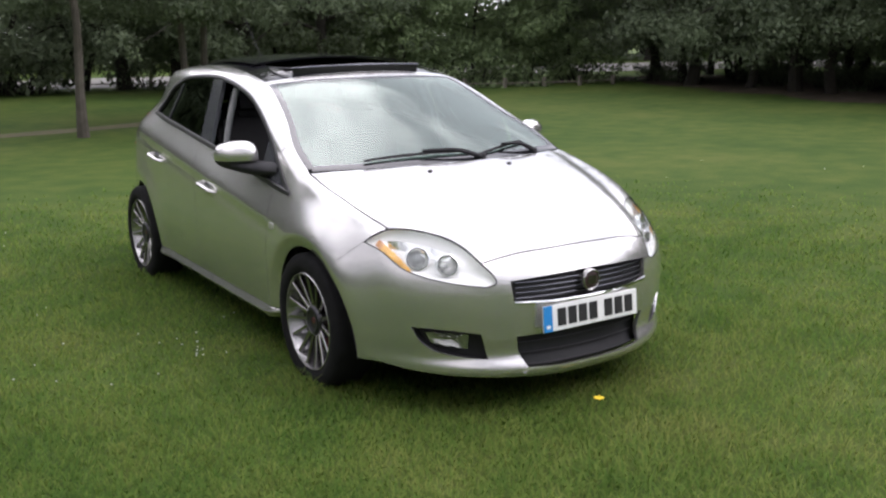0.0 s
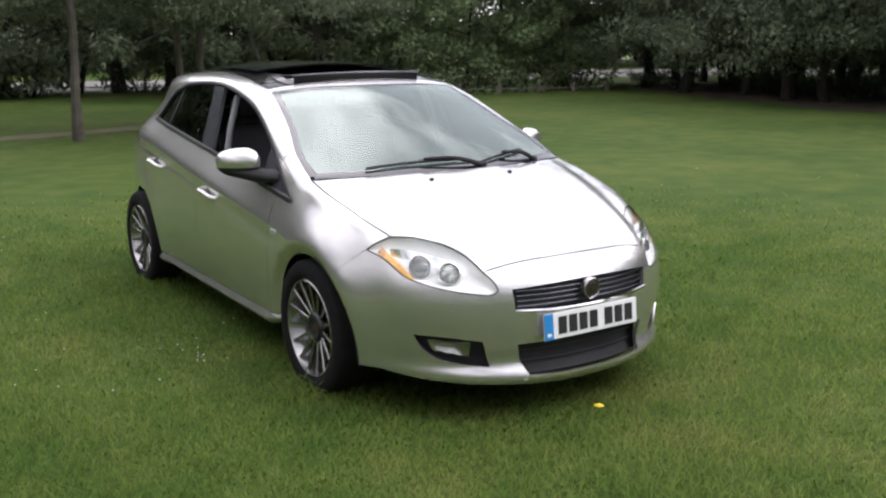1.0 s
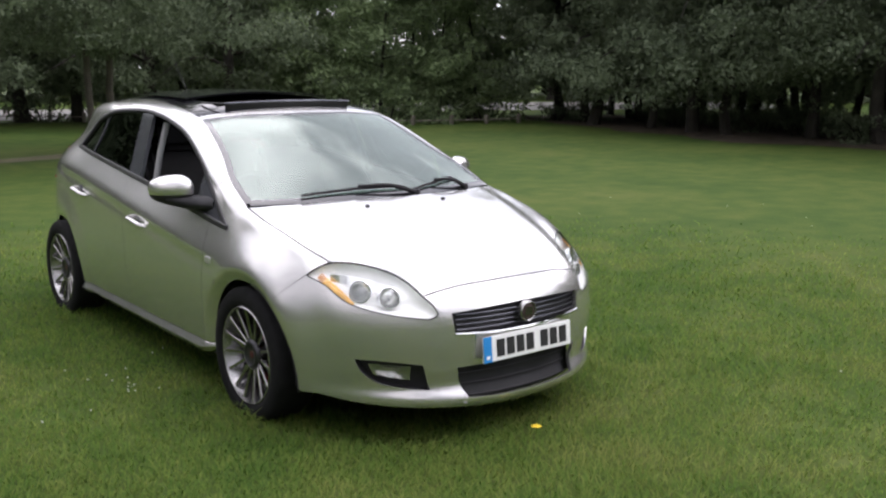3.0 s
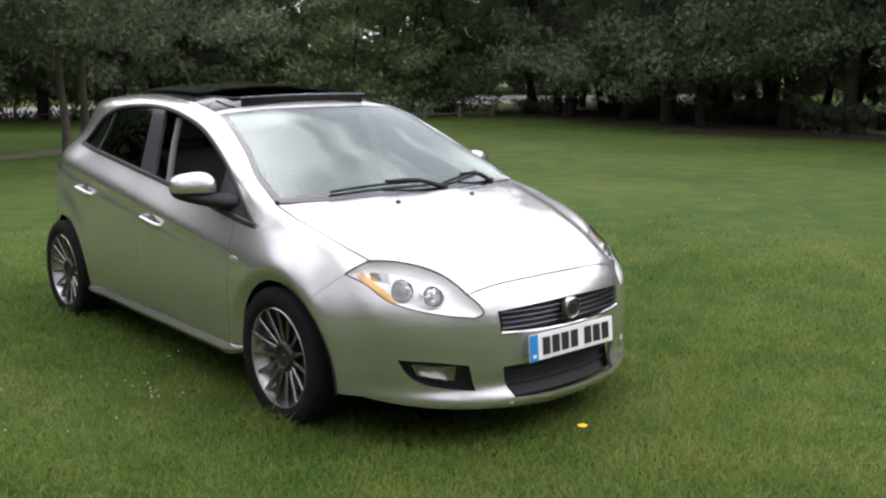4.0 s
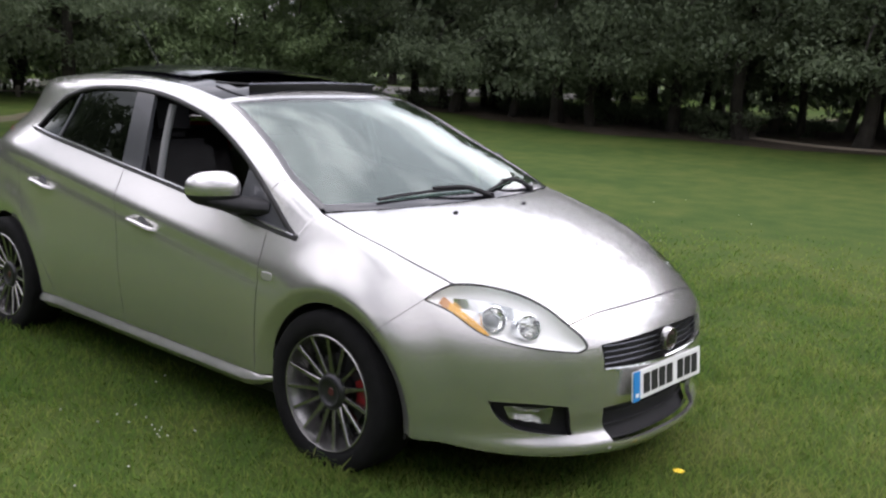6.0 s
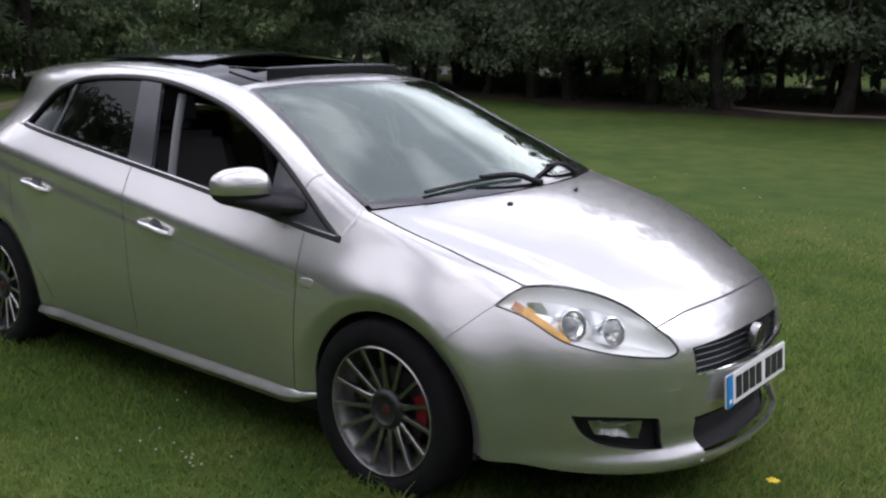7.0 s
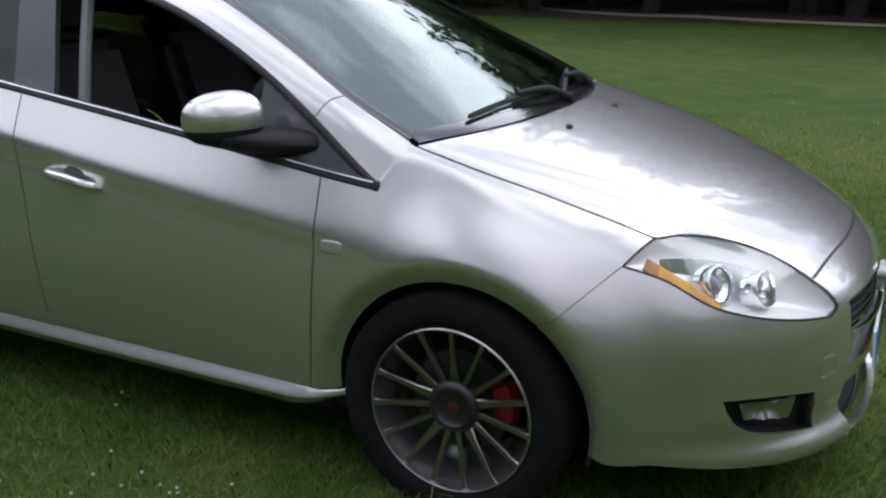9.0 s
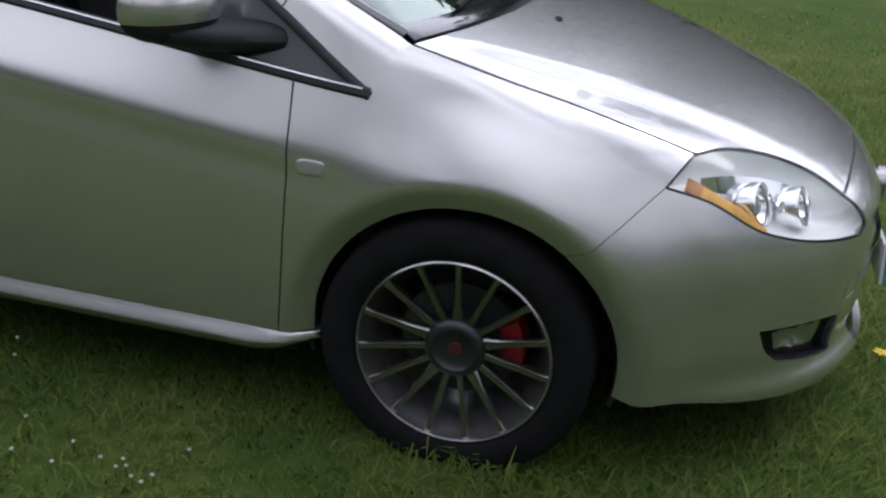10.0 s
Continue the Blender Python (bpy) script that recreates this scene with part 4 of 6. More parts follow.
def build_bumper(car, lamp_lower, lamp_nose, bonnet_front, bumper_seam):
    f = lower_body

    def row(s0, s1, z0, z1=None, n=24):
        z1 = z0 if z1 is None else z1
        return snap(f, [front(s, z) for s, z in zip(np.linspace(s0, s1, n), np.linspace(z0, z1, n))])

    def col(s, z0, z1, s1=None, n=24):
        return row(s, s if s1 is None else s1, z0, z1, n)
    z1, z2, z3, z4 = 0.246, 0.376, 0.523, 0.615
    c0, c2 = 0.352, 0.702
    foot = spline((0.0, 0.16, 0.42, 0.6, 0.73, 0.80), (0.191, 0.193, 0.209, 0.220, 0.236, 0.254))

    def line(knots, n=30):
        """A curve on the nose through knots of half width and height."""
        k = curve([(a, 0, b) for a, b in knots], n)
        return snap(f, [front(a, b) for a, b in k[:, (0, 2)]])

    def chin(s0, s1, n=24):
        return snap(f, [front(s, float(foot(s))) for s in np.linspace(s0, s1, n)])
    bf = bonnet_front[::-1]
    k = int(np.argmin(np.abs(bf[:, 0] - c0)))
    bf0, bf1 = bf[:k + 1], bf[k:]
    m = int(np.argmin(np.abs(lamp_lower[:, 0] - c2)))
    lamp_a, lamp_b = lamp_lower[m:][::-1], lamp_lower[:m + 1][::-1]
    intake_side = line([(0.308, z1), (0.330, 0.30), (0.348, z2)])
    fog_in = line([(0.450, 0.284), (0.466, 0.335), (0.484, 0.396)])
    fog_top = line([(0.484, 0.396), (0.605, 0.414), (c2, 0.420)])
    fog_low = line([(0.450, 0.284), (0.547, 0.296), (0.635, 0.322), (0.672, 0.355), (c2, 0.420)])
    arch_low = arc(ARCH_Y, ARCH, -100, -37, 40)
    right = np.concatenate([arch_low, bumper_seam[1:]])
    intake_low, intake_top = line([(0, 0.238), (0.2, 0.240), (0.308, z1)]), line([(0, 0.382), (0.2, 0.380), (0.348, z2)])
    grille_low, grille_top = line([(0, z3 - 0.012), (0.2, z3 - 0.008), (c0 + 0.008, z3)]), line([(0, 0.628), (0.2, 0.622), (c0 + 0.016, z4 - 0.004)])
    grille_side = line([(c0 + 0.008, z3), (c0 + 0.016, z4 - 0.004)], 14)

    def tie(a, b, n=24):
        return snap(f, resample([a, b], n))
    cells = []
    cells.append(coons(chin(0, 0.33), intake_low, tie(chin(0, 0.33)[0], intake_low[0]), tie(chin(0, 0.33)[-1], intake_low[-1]), f, 30, 12, 0))
    cells.append(coons(intake_top, grille_low, tie(intake_top[0], grille_low[0]), tie(intake_top[-1], grille_low[-1]), f, 30, 14, 0))
    cells.append(coons(grille_top, resample(bf0, 30), tie(grille_top[0], bf0[0]), tie(grille_top[-1], bf0[-1]), f, 30, 16, 0))
    cells.append(coons(chin(0.33, 0.45), tie(intake_low[-1], fog_in[0]), tie(chin(0.33, 0.45)[0], intake_low[-1]), tie(chin(0.33, 0.45)[-1], fog_in[0]), f, 12, 12, 0))
    cells.append(coons(tie(intake_low[-1], fog_in[0]), tie(intake_top[-1], fog_in[-1]), intake_side, fog_in, f, 12, 16, 0))
    cells.append(coons(tie(intake_top[-1], fog_in[-1]), tie(grille_low[-1], LAMP_IN), tie(intake_top[-1], grille_low[-1]), tie(fog_in[-1], LAMP_IN), f, 14, 20, 0))
    k2 = len(lamp_nose) // 2
    cells.append(coons(tie(grille_low[-1], LAMP_IN), tie(grille_top[-1], lamp_nose[k2]), grille_side, lamp_nose[k2:][::-1], f, 12, 14, 0))
    cells.append(coons(tie(grille_top[-1], lamp_nose[k2]), resample(bf1, 14), tie(grille_top[-1], bf1[0]), lamp_nose[:k2 + 1][::-1], f, 12, 14, 0))
    cells.append(coons(chin(0.45, c2), fog_low, tie(chin(0.45, c2)[0], fog_low[0]), tie(chin(0.45, c2)[-1], fog_low[-1]), f, 40, 20, 0))
    cells.append(coons(fog_top, lamp_a, tie(fog_top[0], LAMP_IN), tie(fog_top[-1], lamp_b[0]), f, 40, 30, 0))
    low3 = snap(f, resample(np.concatenate([chin(c2, 0.78, 14), arch_low[:1]]), 30))
    left3 = np.concatenate([tie(chin(c2, 0.78, 14)[0], fog_top[-1]), tie(fog_top[-1], lamp_b[0])[1:]])
    cells.append(coons(low3, lamp_b, resample(left3, 60), resample(right, 60), f, 34, 50, 0))
    both = [full(c) for c in cells[:3]] + cells[3:] + [c * np.array((-1, 1, 1)) for c in cells[3:]]
    bumper = panel("front_bumper", both, f, M_PAINT, car, thick=0.018)

    def backing(s0, s1, za, zb, sink):
        g = coons(row(s0, s1, za), row(s0, s1, zb), col(s0, za, zb), col(s1, za, zb), f, 24, 10, 0)
        g = snap(f, g.reshape(-1, 3), sink).reshape(g.shape)
        return g
    # radiator grille
    g = backing(0, c0 + 0.025, z3 - 0.02, z4 + 0.022, 0.034)
    grille = panel("grille", [full(g)], f, M_BLACK, bumper, "black radiator grille with slim bright bars", thick=0.006)
    for i, z in enumerate(np.linspace(z3 + 0.014, z4 - 0.012, 4)):
        half = snap(f, [front(s, z) for s in np.linspace(0.0, c0 - 0.004, 30)], 0.016)
        v, q = tube(np.concatenate([half[::-1] * np.array((-1, 1, 1)), half[1:]]), 0.0032, 6)
        put_mesh("grille_bar", v, q, M_BAR, grille, "slim metal bar", recalc=True)
    half = snap(f, grille_low)
    v, q = tube(np.concatenate([half[::-1] * np.array((-1, 1, 1)), half[1:]]), 0.0075, 8)
    put_mesh("grille_trim", v, q, M_CHROME, grille, "bright chrome lower lip", recalc=True)
    # round badge
    v, q = lathe([(-0.01, 0.001), (0.012, 0.001), (0.014, 0.028), (0.010, 0.036), (-0.01, 0.036)], 40)
    badge = put_mesh("badge", v, q, M_BADGE, bumper, "round dark badge with a bright ring")
    badge.matrix_local = pose(0, -0.952, 0.580, -6, 0, -90)
    v, q = lathe([(0.0, 0.036), (0.014, 0.037), (0.016, 0.041), (0.011, 0.0455), (-0.01, 0.0455)], 40)
    put_mesh("badge_ring", v, q, M_LIP, badge)
    for i in range(4):
        bm = bmesh.new()
        box(bm, (0.0135, -0.021 + i * 0.0115, -0.018), (0.017, -0.014 + i * 0.0115, 0.018), bevel=0.001)
        part("badge_bar", bm, M_RIM, badge, "raised plain bar")
    # lower intake
    g = backing(0, c0 + 0.05, z1 - 0.07, z2 + 0.05, 0.05)
    intake = panel("lower_intake", [full(g)], f, M_BLACK, bumper, "black mesh of the lower intake", thick=0.006)
    for z in np.linspace(z1 + 0.018, z2 - 0.018, 4):
        half = snap(f, [front(s, z) for s in np.linspace(0.0, 0.335, 24)], 0.036)
        v, q = tube(np.concatenate([half[::-1] * np.array((-1, 1, 1)), half[1:]]), 0.004, 6)
        put_mesh("intake_bar", v, q, M_BLACK, intake, recalc=True)
    # fog lamp recesses
    for sg in (-1, 1):
        top, low = fog_top, fog_low
        g = coons(low, top, fog_in, np.repeat(top[-1:], 2, 0), f, 24, 12, 0)
        g = snap(f, g.reshape(-1, 3), 0.042).reshape(g.shape)
        rec = panel("fog_recess", g, f, M_BLACK, bumper, "black fog lamp recess", thick=0.006, sign=sg)
        for cc in (low, top, fog_in):
            outer, inner = snap(f, cc, 0.008), snap(f, cc, 0.045)
            v = np.concatenate([outer, inner]) * np.array((sg, 1, 1))
            n = len(cc)
            v = np.concatenate([v, v + np.array((0, 0, 0.002))])
            q = [(i, i + 1, n + i + 1, n + i) for i in range(n - 1)] + [(2 * n + i, 3 * n + i, 3 * n + i + 1, 2 * n + i + 1) for i in range(n - 1)]
            put_mesh("recess_wall", v, q, M_BLACK, rec)
        u = row(0.525, 0.645, 0.322, 0.348)
        o = row(0.525, 0.665, 0.388, 0.398)
        g = coons(u, o, tie(u[0], o[0], 12), tie(u[-1], o[-1], 12), f, 18, 10, 0)
        gl = snap(f, g.reshape(-1, 3), 0.014).reshape(g.shape)
        fog = panel("fog_lamp", gl, f, M_CLEAR, bumper, "clear wedge-shaped fog lamp", thick=0.003, sign=sg)
        fog.visible_shadow = False
        gb = g.reshape(-1, 3)
        uu, vv = np.meshgrid(np.linspace(0, 1, 18), np.linspace(0, 1, 10), indexing="ij")
        gb = snap(f, gb, 0.018)
        nrm = gradient(f, gb)
        nrm /= np.linalg.norm(nrm, axis=1)[:, None]
        gb = (gb - nrm * (0.018 * (np.sin(np.pi * uu) * np.sin(np.pi * vv)).ravel() + 0.004 * np.sin(uu * 18).ravel())[:, None]).reshape(g.shape)
        panel("fog_reflector", gb, f, M_FOG, fog, "fluted bright reflector", thick=0.002, sign=sg)
    # tow eye cover
    ring = snap(f, [front(0.452 + 0.030 * max(-1, min(1, 1.25 * math.cos(t))), 0.458 + 0.028 * max(-1, min(1, 1.25 * math.sin(t)))) for t in np.linspace(0, 2 * np.pi, 33)]) * np.array((-1, 1, 1))
    v, q = tube(ring, 0.0009, 5)
    put_mesh("tow_cover", v, q, M_RIM, bumper, "thin outline of the tow eye cover")
    # number plate: characters as plain bars
    bm = bmesh.new()
    box(bm, (-0.26, -0.004, -0.0555), (0.26, 0.004, 0.0555), bevel=0.003)
    plate = part("number_plate", bm, M_WHITE, bumper, "white number plate with a blue end band")
    plate.matrix_local = pose(0, -0.9625, 0.4455, -5, 0, 0)
    bm = bmesh.new()
    box(bm, (-0.2595, -0.0075, -0.055), (-0.213, -0.0042, 0.055), bevel=0.001)
    part("plate_band", bm, M_BLUE, plate, "blue band")
    bm = bmesh.new()
    box(bm, (-0.247, -0.009, -0.040), (-0.226, -0.0078, -0.026), bevel=0.0005)
    part("band_bar", bm, M_WHITE, plate, "small pale bar")
    x = -0.185
    for i in range(7):
        if i == 4:
            x += 0.028
        bm = bmesh.new()
        box(bm, (x, -0.0072, -0.037), (x + 0.045, -0.0042, 0.037), bevel=0.001)
        part("plate_bar", bm, M_INK, plate, "plain dark bar")
        x += 0.057


def build_screen_and_roof(car, corner, top, bonnet_rear):
    f = cabin
    base_half = snap(f, curve([corner + np.array((-0.022, 0.012, 0.0)), (0.5, 0.125, 0.98), (0.25, 0.085, 0.985), (0.0, 0.075, 0.985)], 40))
    top_half = snap(f, curve([top + np.array((-0.012, -0.004, 0.0)), (0.42, 0.94, 1.36), (0.1, 0.885, 1.37), (0.0, 0.882, 1.37)], 40))
    edge = snap(f, curve([base_half[0], (0.705, 0.375, 1.078), (0.642, 0.58, 1.173), (0.605, 0.74, 1.248), top_half[0]], 50))

    def whole(h):
        return np.concatenate([h, (h[::-1] * np.array((-1, 1, 1)))[1:]])
    base, upper = whole(base_half), whole(top_half)
    glass = panel("windscreen", coons(base, upper, edge, edge * np.array((-1, 1, 1)), f, 60, 40, 0.0), f, M_GLASS, car, "lightly green tinted windscreen", thick=0.005)
    glass.visible_shadow = False
    for name, c, w in (("screen_seal", base, 0.05), ("screen_seal", upper, 0.022), ("screen_seal", edge, 0.034), ("screen_seal", edge * np.array((-1, 1, 1)), 0.034)):
        strip(name, resample(c, 60), f, w, M_GLOSS, car, "black edge band of the windscreen", proud=0.0015, depth=0.01)
    # cowl between bonnet and glass
    lo = whole(bonnet_rear) - np.array((0, 0.01, 0.012))
    hi = base - np.array((0, -0.012, 0.004))
    g = coons(resample(lo, 50), resample(hi, 50), resample([lo[0], hi[0]], 8), resample([lo[-1], hi[-1]], 8), None, 50, 8, 0)
    g[:, :, 2] -= 0.012 * np.sin(np.pi * np.linspace(0, 1, 8))[None]
    panel("cowl", g, f, M_BLACK, car, "black plastic cowl under the wipers", thick=0.01)
    # header and black glass roof with its opening
    roof_f = [(0.576, 1.18, 1.394), (0.568, 1.375, 1.424), (0.545, 1.7, 1.447), (0.535, 2.2, 1.435), (0.52, 2.6, 1.395), (0.50, 2.95, 1.33)]
    rim = snap(f, curve([top] + [np.array(p) for p in roof_f], 120))

    def rim_at(y):
        return rim[int(np.argmin(np.abs(rim[:, 1] - y)))]

    def cross(y, s1=None, s0=0.0, bow=0.0, n=30):
        s1 = rim_at(y)[0] if s1 is None else s1
        ss = np.linspace(s0, s1, n)
        return snap(f, np.stack([ss, y - bow * (1 - (ss / 0.56) ** 2), roof_mid(y) - 0.15 * ss**2], -1))

    def both(name, grids, mat, label="", thick=0.012):
        whole = [full(g) if abs(g[0, :, 0]).max() < 1e-4 else g for g in grids]
        return panel(name, whole + [g * np.array((-1, 1, 1)) for g in grids if abs(g[0, :, 0]).max() >= 1e-4], f, mat, car, label, thick)
    c_top = snap(f, curve([(0.0, 0.895, 1.378), (0.1, 0.898, 1.377), (0.42, 0.953, 1.362), top], 30))
    c_hdr = cross(1.03, bow=0.045)
    ctr = snap(f, resample([c_top[0], c_hdr[0]], 10))
    sde = snap(f, resample([c_top[-1], c_hdr[-1]], 10))
    g = coons(c_top, c_hdr, ctr, sde, f, 30, 10, 0.001)
    header = both("roof_header", [g], M_PAINT)
    for sg in (-1, 1):
        lining("headliner", g, f, header, sg)
    y0, y1, y2, s1 = 1.13, 1.66, 2.90, 0.41
    cells = []
    a, b = c_hdr, cross(y0)
    cells.append(coons(a, b, snap(f, resample([a[0], b[0]], 6)), snap(f, resample([a[-1], b[-1]], 6)), f, 30, 5, 0.0008))
    a, b = cross(y0, s0=s1), cross(y1, s0=s1)
    inner, outer = snap(f, resample([a[0], b[0]], 20)), snap(f, resample([a[-1], b[-1]], 20))
    cells.append(coons(a, b, inner, outer, f, 8, 24, 0.0))
    a, b = cross(y1), cross(y2)
    inner = snap(f, np.stack([np.zeros(30), np.linspace(y1, y2, 30), roof_mid(np.linspace(y1, y2, 30))], -1))
    outer = np.array([rim_at(y) for y in np.linspace(y1, y2, 30)])
    cells.append(coons(a, b, inner, outer, f, 24, 40, 0.0))
    roof = both("roof_glass", cells, M_ROOF, "gloss black panoramic roof glass", thick=0.01)
    for sg in (-1, 1):
        lining("headliner", cells[2], f, roof, sg)
    # raised wind deflector: an upright dark face below a thin lighter bar
    ss = np.linspace(-0.40, 0.40, 40)
    yy = 0.996 + 0.062 * (np.abs(ss) / 0.40) ** 2.2
    foot = snap(f, np.stack([np.abs(ss), yy, roof_mid(yy) - 0.16 * ss**2], -1))
    zz = foot[:, 2]
    prof = [(0.004, -0.008), (-0.002, 0.030), (0.004, 0.031), (0.012, -0.008)]
    k = len(prof)
    v = np.array([[ss[i], yy[i] + dy, zz[i] + h] for i in range(40) for dy, h in prof])
    q = [(i * k + j, i * k + (j + 1) % k, (i + 1) * k + (j + 1) % k, (i + 1) * k + j) for i in range(39) for j in range(k)]
    q += [tuple(range(k)), tuple(range(39 * k, 40 * k))[::-1]]
    deflector = put_mesh("wind_deflector", v, q, M_SEAL, car, "raised black deflector of the open roof", recalc=True, sharp=20)
    v, q = tube(np.stack([ss * 1.02, yy + 0.001, zz + 0.033], -1), 0.0055, 8)
    put_mesh("deflector_bar", v, q, M_BAR, deflector, "thin grey top bar", recalc=True)
    for sg in (-1, 1):
        v, q = tube(curve([(sg * 0.408, 1.058, float(zz[0]) + 0.033), (sg * 0.44, 1.13, float(zz[0]) + 0.034), (sg * 0.455, 1.24, float(zz[0]) + 0.036)], 10), 0.006, 6)
        put_mesh("deflector_arm", v, q, M_SEAL, deflector, recalc=True)
    # sliding glass panel, tilted and pushed back over the roof
    nu, nv = 34, 20
    ss, ys = np.meshgrid(np.linspace(-0.47, 0.47, nu), np.linspace(1.42, 2.16, nv), indexing="ij")
    zz = roof_mid(ys) - 0.15 * ss**2 + 0.010 + 0.006 * (2.16 - ys) / 0.74 + 0.004 * smooth_step(1.9, 2.16, ys)
    g = np.stack([ss, ys, zz], -1)
    panel("sunroof_panel", g, f, M_ROOF, car, "dark glass sunroof panel slid open", thick=0.008)
    for sg in (-1, 1):
        bm = bmesh.new()
        box(bm, (sg * 0.40 - 0.012, 1.45, 1.39), (sg * 0.40 + 0.012, 2.05, 1.442), bevel=0.004)
        part("sunroof_rail", bm, M_BLACK, car)
        bm = bmesh.new()
        bmesh.ops.create_uvsphere(bm, u_segments=14, v_segments=8, radius=1)
        zn = float(bonnet_top(np.array([0.232]), np.array([-0.075]))[0])
        bmesh.ops.transform(bm, matrix=Matrix.Translation((sg * 0.232, -0.075, zn + 0.002)) @ Matrix.Diagonal((0.014, 0.011, 0.007, 1)), verts=bm.verts)
        part("washer_nozzle", bm, M_BLACK, car)
    # wipers
    for name, a, b, piv in (("wiper", (-0.47, 0.140), (0.12, 0.118), (0.17, 0.060)), ("wiper", (0.16, 0.085), (0.50, 0.195), (0.54, 0.115))):
        pts = snap(f, [(s, y, roof_mid(y) - 0.1 * s * s) for s, y in zip(np.linspace(a[0], b[0], 16), np.linspace(a[1], b[1], 16))], -0.012)
        v, q = tube(pts, 0.0075, 6)
        w = put_mesh("wiper", v, q, M_BLACK, car, "black wiper blade resting on the glass", recalc=True)
        mid = pts[8] + np.array((0, 0, 0.014))
        pv = np.array((piv[0], piv[1], 0.985))
        v, q = tube(curve([pv, pv * 0.6 + mid * 0.4 + np.array((0, 0, 0.022)), mid], 14), np.linspace(0.013, 0.007, 14), 8)
        put_mesh("wiper_arm", v, q, M_BLACK, w, recalc=True)
        bm = bmesh.new()
        bmesh.ops.create_cone(bm, segments=16, radius1=0.018, radius2=0.013, depth=0.03, cap_ends=True, matrix=Matrix.Translation(pv))
        part("wiper_pivot", bm, M_BLACK, w)
    # aerial
    v, q = tube(resample([(-0.055, 2.30, 1.452), (-0.05, 2.565, 1.719)], 12), np.linspace(0.0032, 0.0016, 12), 6)
    aerial = put_mesh("aerial", v, q, M_BLACK, car, "thin black rod aerial", recalc=True)
    bm = bmesh.new()
    bmesh.ops.create_cone(bm, segments=16, radius1=0.024, radius2=0.010, depth=0.03, cap_ends=True, matrix=Matrix.Translation((-0.055, 2.295, 1.464)))
    part("aerial_base", bm, M_BLACK, aerial)


def build_rear(car):
    f = cabin

    def back(s, z):
        ys = np.linspace(2.4, 3.42, 1500)
        w = half_width(ys, np.full_like(ys, z))
        return (s, float(ys[len(ys) - 1 - np.argmax(w[::-1] >= s)]), z)
    edge = np.array([side(3.1 - 0.12 * (z - 0.27) / 0.88, z) for z in np.linspace(0.27, 1.15, 40)])
    mid = np.array([back(0.0, z) for z in np.linspace(0.27, 1.0, 40)])
    low = snap(side_body, resample([edge[0], back(0.6, 0.27), back(0.3, 0.27), mid[0]], 30))
    i = 18
    cutl = snap(f, resample([edge[i], back(0.6, edge[i][2]), back(0.3, edge[i][2]), mid[i]], 30))
    top = snap(f, resample([edge[-1], (0.5, 3.14, 1.12), (0.25, 3.2, 1.09), (0.0, 3.22, 1.09)], 30))
    roof_end = snap(f, resample([(0.50, 2.95, 1.33), (0.25, 2.95, 1.37), (0.0, 2.95, 1.385)], 30))
    gb = coons(low, cutl, edge[:i + 1], mid[:i + 1], f, 30, 20, 0.001)
    gt = coons(cutl, top, edge[i:], np.concatenate([mid[i:], [top[-1]]]), f, 30, 20, 0.001)
    gg = coons(top, roof_end, snap(f, resample([top[0], roof_end[0]], 14)), snap(f, resample([top[-1], roof_end[-1]], 14)), f, 30, 16, 0.001)
    for name, g, mat, lab in (("rear_bumper", gb, M_PAINT, ""), ("tailgate", gt, M_PAINT, ""), ("rear_screen", gg, M_PRIVACY, "dark tinted rear glass")):
        panel(name, [full(g[::-1])], f, mat, car, lab)
    for sg in (-1, 1):
        lo = snap(side_body, [side(y, 0.90 + 0.1 * (y - 2.8)) for y in np.linspace(2.80, 3.04, 16)], -0.004)
        hi = snap(side_body, [side(y, 1.10) for y in np.linspace(2.74, 2.97, 16)], -0.004)
        g = coons(lo, hi, resample([lo[0], hi[0]], 10), resample([lo[-1], hi[-1]], 10), None, 16, 10, 0)
        panel("tail_lamp", g, side_body, M_TAIL, car, "rounded red tail lamp", thick=0.03, sign=sg)
    ss = np.linspace(-0.40, 0.40, 30)
    v, k = [], 5
    for s in ss:
        z = float(roof_mid(2.93)) - 0.17 * s * s
        v += [(s, 2.86, z + 0.008), (s, 3.02, z - 0.012), (s, 3.05, z - 0.022), (s, 3.03, z - 0.036), (s, 2.88, z - 0.02)]
    q = [(i * k + j, i * k + (j + 1) % k, (i + 1) * k + (j + 1) % k, (i + 1) * k + j) for i in range(29) for j in range(k)]
    q += [tuple(range(k)), tuple(range(29 * k, 30 * k))[::-1]]
    put_mesh("roof_spoiler", v, q, M_PAINT, car, recalc=True)


